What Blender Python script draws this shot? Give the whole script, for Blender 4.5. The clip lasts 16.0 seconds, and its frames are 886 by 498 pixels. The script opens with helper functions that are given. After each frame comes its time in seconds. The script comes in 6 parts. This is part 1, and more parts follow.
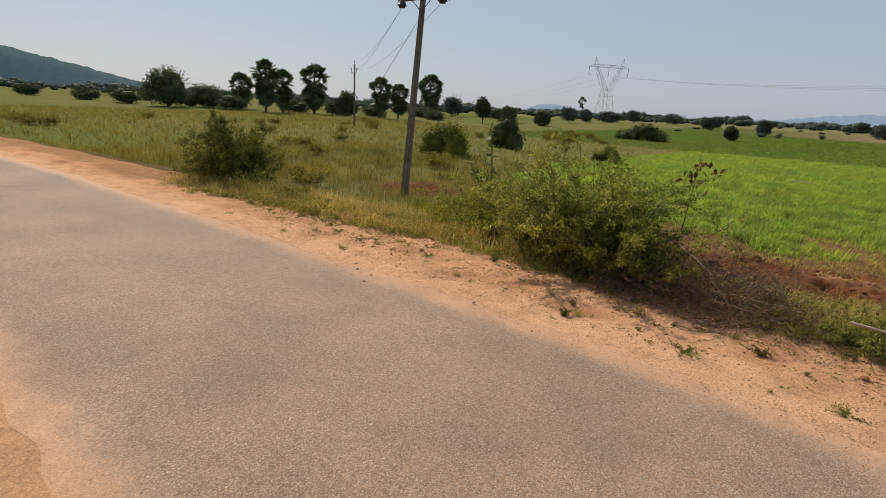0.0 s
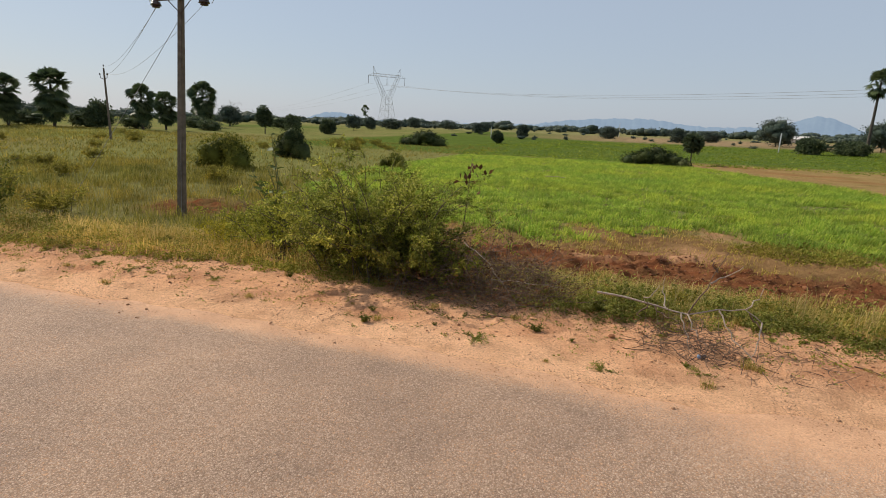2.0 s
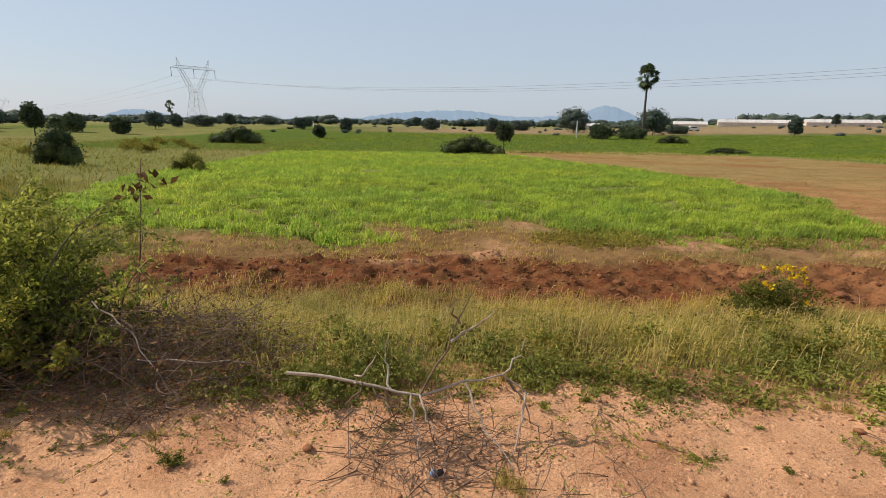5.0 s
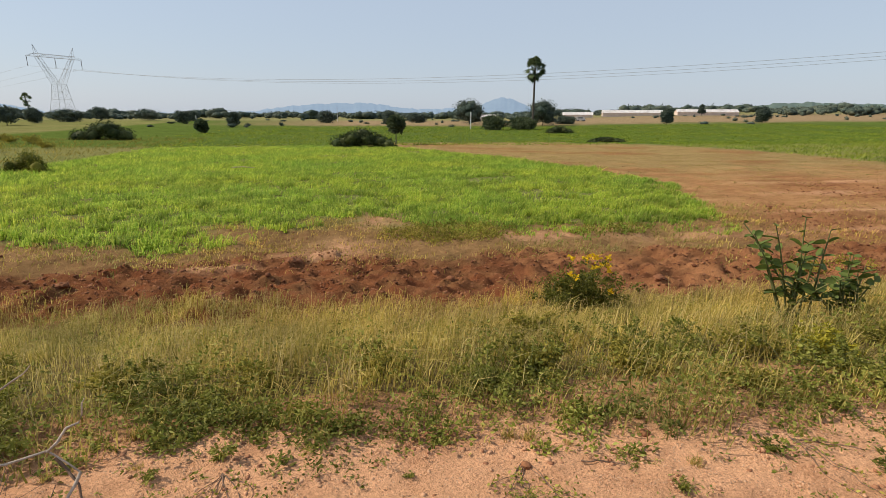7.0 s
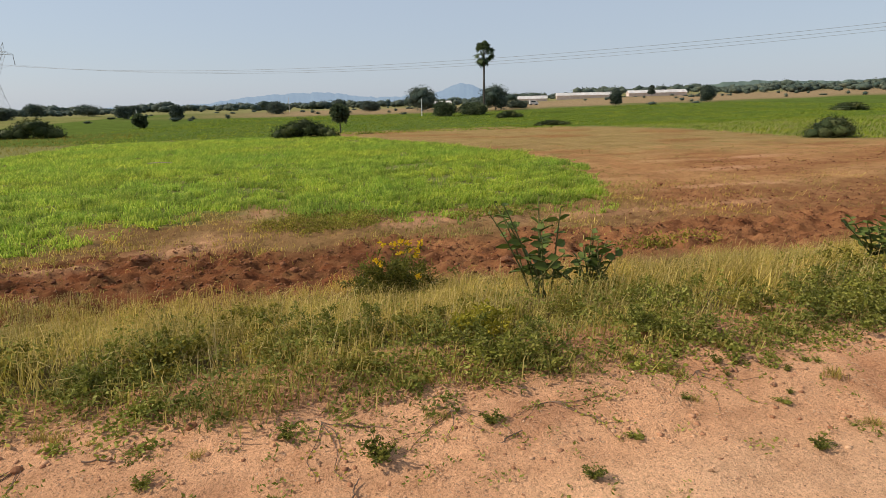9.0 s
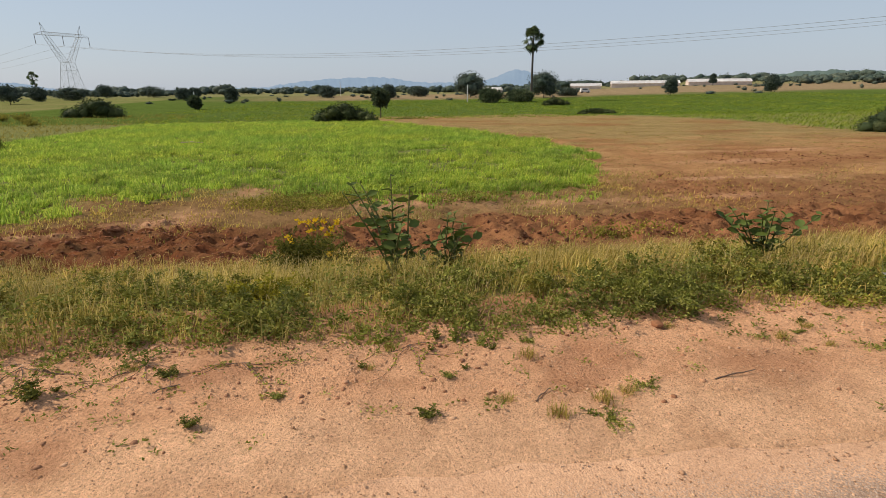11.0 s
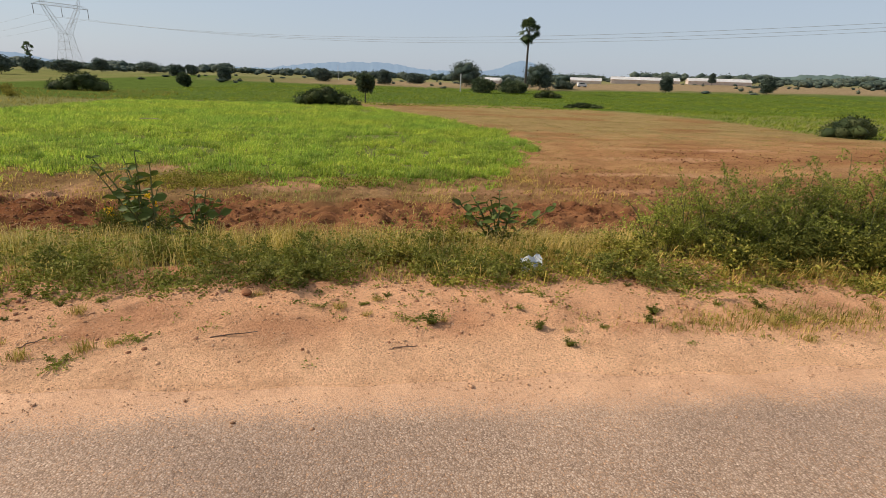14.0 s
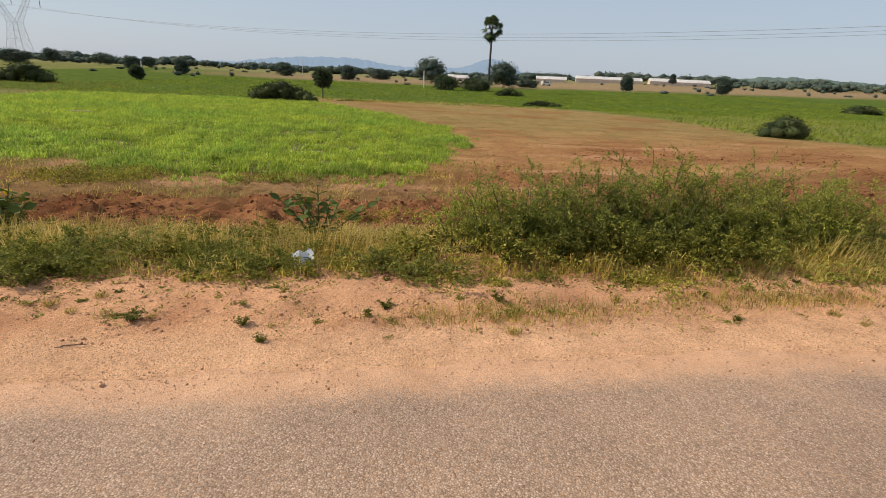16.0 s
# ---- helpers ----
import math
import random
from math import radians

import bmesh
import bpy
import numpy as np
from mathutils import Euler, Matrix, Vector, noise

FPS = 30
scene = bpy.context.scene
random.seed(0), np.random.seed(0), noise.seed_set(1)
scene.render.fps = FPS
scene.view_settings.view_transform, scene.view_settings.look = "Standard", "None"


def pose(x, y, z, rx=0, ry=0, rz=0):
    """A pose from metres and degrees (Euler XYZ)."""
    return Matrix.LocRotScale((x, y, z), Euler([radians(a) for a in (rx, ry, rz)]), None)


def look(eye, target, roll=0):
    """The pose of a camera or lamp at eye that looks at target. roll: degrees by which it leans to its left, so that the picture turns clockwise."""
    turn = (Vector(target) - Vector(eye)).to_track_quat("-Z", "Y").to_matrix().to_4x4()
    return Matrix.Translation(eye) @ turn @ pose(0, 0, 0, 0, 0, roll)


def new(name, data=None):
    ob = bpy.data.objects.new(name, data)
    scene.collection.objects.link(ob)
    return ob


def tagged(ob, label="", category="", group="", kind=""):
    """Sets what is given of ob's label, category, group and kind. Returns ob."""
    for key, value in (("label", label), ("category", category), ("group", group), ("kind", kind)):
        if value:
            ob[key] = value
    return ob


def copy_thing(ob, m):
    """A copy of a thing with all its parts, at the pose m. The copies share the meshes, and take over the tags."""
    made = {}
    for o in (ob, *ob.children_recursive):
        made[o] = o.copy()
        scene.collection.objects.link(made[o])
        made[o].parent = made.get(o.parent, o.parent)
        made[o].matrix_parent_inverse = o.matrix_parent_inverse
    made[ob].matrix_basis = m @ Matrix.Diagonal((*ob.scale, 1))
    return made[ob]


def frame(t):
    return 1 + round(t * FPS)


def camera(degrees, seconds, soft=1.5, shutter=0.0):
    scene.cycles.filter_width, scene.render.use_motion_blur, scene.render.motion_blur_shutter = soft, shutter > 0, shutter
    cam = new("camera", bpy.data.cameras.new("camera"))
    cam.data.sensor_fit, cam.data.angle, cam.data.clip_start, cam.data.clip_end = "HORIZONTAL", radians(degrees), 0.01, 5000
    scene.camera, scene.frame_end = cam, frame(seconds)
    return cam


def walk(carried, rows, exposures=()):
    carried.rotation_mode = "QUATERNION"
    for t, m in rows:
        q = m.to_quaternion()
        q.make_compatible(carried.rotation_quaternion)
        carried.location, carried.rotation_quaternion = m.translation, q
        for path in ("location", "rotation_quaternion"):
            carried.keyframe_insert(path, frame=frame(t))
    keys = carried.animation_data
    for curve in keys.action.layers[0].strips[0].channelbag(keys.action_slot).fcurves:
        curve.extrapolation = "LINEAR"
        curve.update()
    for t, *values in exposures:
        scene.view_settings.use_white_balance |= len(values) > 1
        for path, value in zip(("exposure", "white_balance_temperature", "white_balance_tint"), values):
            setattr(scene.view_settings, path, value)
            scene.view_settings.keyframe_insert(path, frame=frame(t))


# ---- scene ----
cam = camera(79.6, 16.0, soft=0.6)
PATH = [
    (0, (-1.252, -3.84, 1.86), (-2.514, -2.377, 1.341), 2.8),
    (0.5, (-1.192, -3.792, 1.867), (-2.309, -2.211, 1.365), 2.4),
    (1, (-1.16, -3.809, 1.882), (-2.111, -2.116, 1.401), 2.2),
    (1.5, (-1.191, -3.838, 1.882), (-1.963, -2.052, 1.42), 1.9),
    (2, (-1.212, -3.801, 1.879), (-1.84, -1.959, 1.418), 2.0),
    (2.5, (-1.297, -3.55, 1.868), (-1.833, -1.678, 1.41), 2.4),
    (3, (-1.362, -3.199, 1.877), (-1.815, -1.306, 1.419), 2.6),
    (3.5, (-1.376, -2.761, 1.867), (-1.664, -0.838, 1.4), 2.6),
    (4, (-1.211, -2.317, 1.866), (-1.341, -0.378, 1.395), 2.1),
    (4.2, (-1.04, -2.121, 1.864), (-1.151, -0.182, 1.391), 1.8),
    (6.3, (0.567, -0.923, 1.718), (0.756, 1.013, 1.254), -0.1),
    (6.5, (0.728, -0.875, 1.781), (0.962, 1.053, 1.306), -0.0),
    (7, (1.355, -0.853, 1.783), (1.66, 1.061, 1.29), 0.2),
    (7.5, (2.019, -0.885, 1.773), (2.45, 1.003, 1.273), -0.2),
    (8, (2.656, -0.962, 1.784), (3.175, 0.905, 1.289), -0.6),
    (8.2, (2.897, -1.048, 1.786), (3.418, 0.817, 1.286), -0.8),
    (10.3, (5.297, -1.472, 1.632), (5.538, 0.418, 1.026), -1.6),
    (10.5, (5.492, -1.558, 1.648), (5.736, 0.331, 1.038), -1.3),
    (11, (6.012, -1.821, 1.647), (6.258, 0.077, 1.065), -0.6),
    (11.5, (6.531, -1.964, 1.637), (6.777, -0.06, 1.078), 0.2),
    (12, (7.02, -2.182, 1.643), (7.253, -0.283, 1.059), 1.1),
    (12.5, (7.496, -2.306, 1.65), (7.703, -0.413, 1.039), 1.5),
    (13, (7.985, -2.371, 1.671), (8.182, -0.478, 1.056), 1.7),
    (13.5, (8.515, -2.507, 1.677), (8.717, -0.615, 1.063), 1.7),
    (14, (9.034, -2.569, 1.665), (9.287, -0.685, 1.045), 1.9),
    (14.5, (9.462, -2.686, 1.709), (9.747, -0.806, 1.09), 2.2),
    (15, (9.89, -2.782, 1.723), (10.196, -0.905, 1.103), 2.4),
    (15.5, (10.357, -2.751, 1.711), (10.698, -0.882, 1.086), 2.6),
    (16, (10.878, -2.787, 1.694), (11.24, -0.923, 1.068), 2.8),
]
walk(cam, [(t, look(eye, target, roll)) for t, eye, target, roll in PATH], [(0, -0.25), (1, -0.18), (2, -0.11), (4, 0.03), (7, 0.1), (10.3, -0.05), (16, -0.03)])

# ---- light ----
SUN_EL, SUN_AZ = 40.0, -74.0          # degrees; azimuth clockwise from +y
world = bpy.data.worlds.new("sky")
scene.world = world
world.use_nodes = True
wn, wl = world.node_tree.nodes, world.node_tree.links
sky = wn.new("ShaderNodeTexSky")
sky.sky_type = "NISHITA"
sky.sun_disc = False
sky.sun_elevation, sky.sun_rotation = radians(SUN_EL), radians(SUN_AZ)
sky.altitude, sky.air_density, sky.dust_density, sky.ozone_density = 300, 1.2, 0.9, 2.0
# thin even haze over the blue
haze = wn.new("ShaderNodeMix")
haze.data_type = "RGBA"
haze.inputs[0].default_value = 0.72
haze.inputs[7].default_value = (5.5, 6.35, 7.7, 1)
wl.new(sky.outputs[0], haze.inputs[6])
wl.new(haze.outputs[2], wn["Background"].inputs[0])
wn["Background"].inputs[1].default_value = 0.093
sun = new("sun", bpy.data.lights.new("sun", "SUN"))
sun.data.energy, sun.data.angle, sun.data.color = 5.0, radians(0.6), (1.0, 0.90, 0.76)
sx, sy = math.sin(radians(SUN_AZ)) * math.cos(radians(SUN_EL)), math.cos(radians(SUN_AZ)) * math.cos(radians(SUN_EL))
sun.matrix_world = look((sx * 60, sy * 60, math.sin(radians(SUN_EL)) * 60), (0, 0, 0))


# ---- materials ----
class Nodes:
    def __init__(self, name):
        self.m = bpy.data.materials.new(name)
        self.m.use_nodes = True
        self.t = self.m.node_tree
        self.b = self.t.nodes["Principled BSDF"]

    def n(self, kind, **ins):
        node = self.t.nodes.new("ShaderNode" + kind)
        for k, v in ins.items():
            node.inputs[k.replace("_", " ")].default_value = v
        return node

    def link(self, a, b):
        self.t.links.new(a, b)

    def coord(self):
        return self.n("TexCoord").outputs["Object"]

    def noise(self, scale, detail=4, rough=0.55):
        node = self.n("TexNoise", Scale=scale, Detail=detail, Roughness=rough)
        self.link(self.coord(), node.inputs["Vector"])
        return node.outputs["Fac"]

    def ramp(self, fac, stops):
        node = self.n("ValToRGB")
        el = node.color_ramp.elements
        while len(el) < len(stops):
            el.new(0.5)
        for e, (p, c) in zip(el, stops):
            e.position, e.color = p, (*c, 1) if len(c) == 3 else c
        self.link(fac, node.inputs[0])
        return node.outputs[0]

    def mix(self, fac, a, b, mode="MIX"):
        node = self.t.nodes.new("ShaderNodeMix")
        node.data_type, node.blend_type = "RGBA", mode
        for v, s in ((fac, node.inputs[0]), (a, node.inputs[6]), (b, node.inputs[7])):
            if isinstance(v, (int, float)):
                s.default_value = v
            elif isinstance(v, tuple):
                s.default_value = (*v, 1)
            else:
                self.link(v, s)
        return node.outputs[2]

    def bump(self, height, strength, distance=0.01):
        node = self.n("Bump", Strength=strength, Distance=distance)
        self.link(height, node.inputs["Height"])
        self.link(node.outputs[0], self.b.inputs["Normal"])

    def done(self, colour, rough=0.9, spec=0.2):
        if isinstance(colour, tuple):
            self.b.inputs["Base Color"].default_value = (*colour, 1)
        else:
            self.link(colour, self.b.inputs["Base Color"])
        self.b.inputs["Roughness"].default_value = rough
        self.b.inputs["Specular IOR Level"].default_value = spec
        return self.m


def leaf_mat(name, a, b, c, through_leaf=0.3, rough=0.7, spec=0.1):
    """Foliage: a tone of its own for every leaf, and some light through it."""
    k = Nodes(name)
    isl = k.n("NewGeometry").outputs["Random Per Island"]
    col = k.ramp(isl, [(0.0, a), (0.5, b), (1.0, c)])
    patch = k.ramp(k.noise(0.9, 2), [(0.35, (0.68, 0.68, 0.68)), (0.65, (1.27, 1.22, 1.06))])
    wide = k.ramp(k.noise(0.13, 3), [(0.35, (0.85, 0.92, 0.95)), (0.65, (1.2, 1.06, 0.95))])
    col = k.mix(1.0, k.mix(1.0, col, patch, "MULTIPLY"), wide, "MULTIPLY")
    k.done(col, rough, spec)
    tr = k.n("BsdfTranslucent")
    k.link(col, tr.inputs[0])
    mx = k.n("MixShader", Fac=through_leaf)
    k.link(k.b.outputs[0], mx.inputs[1])
    k.link(tr.outputs[0], mx.inputs[2])
    k.link(mx.outputs[0], k.t.nodes["Material Output"].inputs[0])
    return k.m


def plain_mat(name, a, b, scale, rough=0.8, spec=0.2, bump=0.3, metal=0.0):
    k = Nodes(name)
    col = k.mix(1.0, k.ramp(k.noise(scale), [(0.3, a), (0.7, b)]),
                k.ramp(k.noise(scale * 7, 3), [(0.3, (0.8, 0.8, 0.8)), (0.7, (1.12, 1.12, 1.12))]), "MULTIPLY")
    k.bump(k.noise(scale * 5), bump, 0.01)
    k.b.inputs["Metallic"].default_value = metal
    return k.done(col, rough, spec)


def island_mat(name, a, b, c, rough=0.9):
    k = Nodes(name)
    col = k.ramp(k.n("NewGeometry").outputs["Random Per Island"], [(0.0, a), (0.5, b), (1.0, c)])
    col = k.mix(1.0, col, k.ramp(k.noise(60, 3), [(0.3, (0.75, 0.75, 0.75)), (0.7, (1.15, 1.15, 1.15))]), "MULTIPLY")
    return k.done(col, rough, 0.15)


def ground_mat():
    k = Nodes("earth")
    at = k.n("Attribute")
    at.attribute_name = "soil"
    base = at.outputs["Color"]
    broad = k.ramp(k.noise(0.35, 5), [(0.3, (0.86, 0.84, 0.82)), (0.7, (1.14, 1.13, 1.11))])
    mid = k.ramp(k.noise(2.6, 8, 0.75), [(0.3, (0.73, 0.68, 0.64)), (0.5, (1.0, 1.0, 1.0)), (0.72, (1.16, 1.17, 1.18))])
    fine = k.ramp(k.noise(55, 6, 0.75), [(0.28, (0.6, 0.56, 0.52)), (0.48, (1.0, 1.0, 1.0)), (0.72, (1.3, 1.32, 1.34))])
    col = k.mix(1.0, k.mix(1.0, k.mix(1.0, base, broad, "MULTIPLY"), mid, "MULTIPLY"), fine, "MULTIPLY")
    h = k.n("Math")
    h.operation = "MULTIPLY_ADD"
    h.inputs[1].default_value = 0.35
    k.link(k.noise(70, 5, 0.7), h.inputs[0])
    k.link(k.noise(11, 9, 0.73), h.inputs[2])
    k.bump(h.outputs[0], 0.9, 0.06)
    return k.done(col, 1.0, 0.0)


def road_mat():
    k = Nodes("chip_seal")
    at = k.n("Attribute")
    at.attribute_name = "across"
    v = k.n("TexVoronoi", Scale=100.0)
    k.link(k.coord(), v.inputs["Vector"])
    chips = k.ramp(v.outputs["Color"], [(0.1, (0.25, 0.168, 0.118)), (0.45, (0.38, 0.268, 0.192)), (0.8, (0.49, 0.355, 0.262)), (1.0, (0.62, 0.47, 0.36))])
    gaps = k.ramp(v.outputs["Distance"], [(0.2, (1.06, 1.06, 1.06)), (0.62, (0.6, 0.57, 0.54))])
    col = k.mix(1.0, chips, gaps, "MULTIPLY")
    worn = k.ramp(k.noise(0.55, 5, 0.6), [(0.3, (0.78, 0.77, 0.78)), (0.7, (1.22, 1.18, 1.12))])
    col = k.mix(1.0, col, worn, "MULTIPLY")
    # dust lying over the chips, thick along the verge
    edge = k.n("Math")
    edge.operation = "MULTIPLY_ADD"
    edge.inputs[1].default_value = 1.0
    k.link(k.noise(2.1, 8, 0.75), edge.inputs[0])
    rise = k.n("Math")                      # dust fills the gaps between the chips first
    rise.operation = "MULTIPLY_ADD"
    rise.inputs[1].default_value = 1.2
    k.link(v.outputs["Distance"], rise.inputs[0])
    k.link(at.outputs["Fac"], rise.inputs[2])
    k.link(rise.outputs[0], edge.inputs[2])
    half = k.n("Math")
    half.operation = "MULTIPLY"
    half.inputs[1].default_value = 0.5
    k.link(edge.outputs[0], half.inputs[0])
    dust = k.ramp(half.outputs[0], [(0.6, (0.0, 0.0, 0.0)), (0.74, (0.34, 0.34, 0.34)), (0.9, (1.0, 1.0, 1.0))])
    sand = k.ramp(k.noise(55, 6, 0.75), [(0.28, (0.33, 0.186, 0.104)), (0.48, (0.545, 0.315, 0.181)), (0.72, (0.70, 0.415, 0.245))])
    sand = k.mix(1.0, sand, k.ramp(k.noise(2.6, 7, 0.7), [(0.3, (0.8, 0.77, 0.74)), (0.7, (1.1, 1.1, 1.1))]), "MULTIPLY")
    col = k.mix(dust, col, sand)
    k.bump(v.outputs["Distance"], 0.55, -0.006)
    return k.done(col, 0.85, 0.25)


M = {
    "earth": ground_mat(),
    "road": road_mat(),
    "grass": leaf_mat("dry_green_grass", (0.22, 0.195, 0.036), (0.41, 0.33, 0.085), (0.62, 0.475, 0.18), 0.42),
    "straw": leaf_mat("straw_grass", (0.34, 0.265, 0.1), (0.5, 0.39, 0.16), (0.68, 0.54, 0.26), 0.35),
    "wild": leaf_mat("wild_grass", (0.121, 0.126, 0.024), (0.216, 0.197, 0.042), (0.363, 0.302, 0.082), 0.4),
    "crop": leaf_mat("young_crop", (0.175, 0.29, 0.038), (0.295, 0.43, 0.06), (0.50, 0.56, 0.11), 0.5),
    "far_crop": leaf_mat("fodder_crop", (0.105, 0.17, 0.015), (0.19, 0.27, 0.028), (0.31, 0.355, 0.055), 0.42),
    "sunlit_shrub": leaf_mat("sunlit_shrub_leaf", (0.17, 0.2, 0.025), (0.315, 0.34, 0.048), (0.53, 0.52, 0.1), 0.45),
    "tall_weed": leaf_mat("tall_weed_leaf", (0.16, 0.192, 0.03), (0.275, 0.302, 0.056), (0.43, 0.435, 0.11), 0.42),
    "thorn": leaf_mat("thorn_leaf", (0.145, 0.178, 0.027), (0.28, 0.312, 0.052), (0.50, 0.50, 0.125), 0.48),
    "weed": leaf_mat("weed_leaf", (0.13, 0.15, 0.024), (0.235, 0.245, 0.046), (0.39, 0.375, 0.11), 0.36),
    "shrub": leaf_mat("shrub_leaf", (0.149, 0.148, 0.023), (0.259, 0.239, 0.042), (0.457, 0.388, 0.089), 0.4),
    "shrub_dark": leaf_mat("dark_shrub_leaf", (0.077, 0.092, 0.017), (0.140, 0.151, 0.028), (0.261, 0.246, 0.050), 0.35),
    # tree and palm leaves: lightened and blued, some haze put into the colour
    "tree": leaf_mat("tree_leaf", (0.05, 0.077, 0.046), (0.082, 0.112, 0.062), (0.122, 0.148, 0.076), 0.25),
    "thicket": leaf_mat("dark_thicket_leaf", (0.03, 0.046, 0.02), (0.052, 0.072, 0.028), (0.09, 0.105, 0.042), 0.12),
    # paler, bluer copy of the tree leaf: haze of distance painted into the colour
    "hazed_tree": leaf_mat("hazed_tree_leaf", (0.058, 0.084, 0.072), (0.082, 0.11, 0.094), (0.112, 0.14, 0.114), 0.2),
    "palm": leaf_mat("palm_frond", (0.05, 0.08, 0.045), (0.085, 0.12, 0.06), (0.14, 0.17, 0.085), 0.25, 0.45),
    "calo": leaf_mat("broad_leaf", (0.042, 0.074, 0.015), (0.095, 0.135, 0.025), (0.2, 0.235, 0.065), 0.25, 0.6, 0.2),
    "petal": leaf_mat("yellow_petal", (0.62, 0.40, 0.01), (0.78, 0.55, 0.02), (0.85, 0.62, 0.05), 0.3),
    "yellow_leaf": leaf_mat("yellowing_leaf", (0.206, 0.200, 0.021), (0.350, 0.320, 0.035), (0.474, 0.420, 0.056), 0.35),
    "dead_leaf": leaf_mat("dead_leaf", (0.10, 0.05, 0.025), (0.17, 0.085, 0.04), (0.24, 0.13, 0.06), 0.2),
    "bark": plain_mat("bark", (0.085, 0.065, 0.04), (0.15, 0.12, 0.075), 9),
    "stem": plain_mat("green_stem", (0.10, 0.11, 0.035), (0.17, 0.165, 0.06), 12),
    "trunk": plain_mat("dark_trunk", (0.05, 0.042, 0.033), (0.10, 0.085, 0.068), 6),
    "dead_wood": plain_mat("dead_wood", (0.26, 0.20, 0.15), (0.46, 0.37, 0.29), 14),
    "dead_twig": plain_mat("dead_twig", (0.10, 0.062, 0.04), (0.22, 0.142, 0.095), 14),
    "concrete": plain_mat("weathered_concrete", (0.115, 0.092, 0.07), (0.20, 0.16, 0.122), 5, 0.85, 0.2, 0.5),
    "rust": plain_mat("dark_rusty_steel", (0.06, 0.035, 0.028), (0.12, 0.07, 0.05), 12, 0.7, 0.3),
    "insulator": plain_mat("brown_porcelain", (0.035, 0.018, 0.014), (0.06, 0.03, 0.022), 20, 0.25, 0.5, 0.05),
    "wire": plain_mat("aluminium_wire", (0.24, 0.24, 0.25), (0.33, 0.33, 0.34), 3, 0.6, 0.4, 0.0),
    "steel": plain_mat("galvanised_steel", (0.38, 0.38, 0.39), (0.52, 0.52, 0.53), 2, 0.55, 0.4, 0.05),
    "clod": island_mat("soil_clod", (0.10, 0.036, 0.016), (0.18, 0.07, 0.031), (0.27, 0.118, 0.056)),
    "verge_clod": island_mat("verge_clod", (0.26, 0.115, 0.058), (0.40, 0.2, 0.108), (0.54, 0.3, 0.168)),
    "stone": island_mat("gravel", (0.24, 0.125, 0.066), (0.46, 0.262, 0.148), (0.62, 0.375, 0.22)),
    "shed_roof": plain_mat("white_sheet_roof", (0.82, 0.78, 0.75), (0.92, 0.89, 0.86), 0.4),
    "shed_wall": plain_mat("dusty_wall", (0.55, 0.42, 0.35), (0.68, 0.56, 0.48), 0.6),
    "white_post": plain_mat("whitewash", (0.62, 0.60, 0.57), (0.76, 0.74, 0.71), 4),
    "paper": plain_mat("crumpled_paper", (0.70, 0.71, 0.73), (0.84, 0.85, 0.87), 20, 0.6),
    "print": plain_mat("blue_print", (0.05, 0.13, 0.30), (0.10, 0.22, 0.45), 30, 0.5),
    "blue": plain_mat("blue_plastic", (0.16, 0.26, 0.42), (0.32, 0.42, 0.56), 30, 0.35, 0.5),
    "dark_plastic": plain_mat("dark_plastic", (0.035, 0.03, 0.03), (0.06, 0.05, 0.05), 30, 0.5),
    "glass": plain_mat("dark_glass", (0.02, 0.025, 0.03), (0.04, 0.045, 0.05), 3, 0.1, 0.5, 0.0),
}


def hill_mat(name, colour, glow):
    """A far range of woods; haze of kilometres of air painted in as glow."""
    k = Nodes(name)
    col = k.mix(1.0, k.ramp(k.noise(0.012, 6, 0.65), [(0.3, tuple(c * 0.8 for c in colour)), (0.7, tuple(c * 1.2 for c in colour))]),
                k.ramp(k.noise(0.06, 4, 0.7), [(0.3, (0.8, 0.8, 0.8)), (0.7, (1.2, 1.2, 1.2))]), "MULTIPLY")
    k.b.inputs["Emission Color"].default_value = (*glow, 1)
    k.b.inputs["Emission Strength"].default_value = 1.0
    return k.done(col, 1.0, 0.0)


# ---- mesh helpers ----
rng = np.random.default_rng(7)


def mesh_np(name, V, F, mat):
    """One mesh from arrays of vertices and triangles."""
    V, F = np.asarray(V, np.float32), np.asarray(F, np.int32)
    me = bpy.data.meshes.new(name)
    me.vertices.add(len(V))
    me.vertices.foreach_set("co", V.ravel())
    me.loops.add(F.size)
    me.loops.foreach_set("vertex_index", F.ravel())
    me.polygons.add(len(F))
    me.polygons.foreach_set("loop_start", np.arange(len(F), dtype=np.int32) * F.shape[1])
    me.update(calc_edges=True)
    me.materials.append(mat)
    return me


def part(name, mesh, parent=None, label=""):
    ob = new(name, mesh)
    ob.parent = parent
    if label:
        tagged(ob, label)
    return ob


SIGHT_POINT = np.array([-0.6, -0.3, 1.8])     # eye point near the camera's path; sight lines start here


def sight_scale(x, y):
    """Scale along sight lines beyond the crop, set to fit the camera's view."""
    dx, dy = np.asarray(x, float) - SIGHT_POINT[0], np.asarray(y, float) - SIGHT_POINT[1]
    s = np.interp(dy, [17, 25, 40, 57, 66, 80, 105, 131, 200], [1, 1.07, 1.23, 1.42, 1.42, 1.38, 1.24, 1.13, 1])
    return 1 + (s - 1) * np.clip((np.degrees(np.arctan2(dx, np.maximum(dy, 1e-3))) + 48) / 14, 0, 1)


def lie(P):
    """Points of the level plan, moved along sight lines; the land dips with them."""
    P = np.asarray(P, float)
    return SIGHT_POINT + (P - SIGHT_POINT) * sight_scale(P[..., 0], P[..., 1])[..., None]


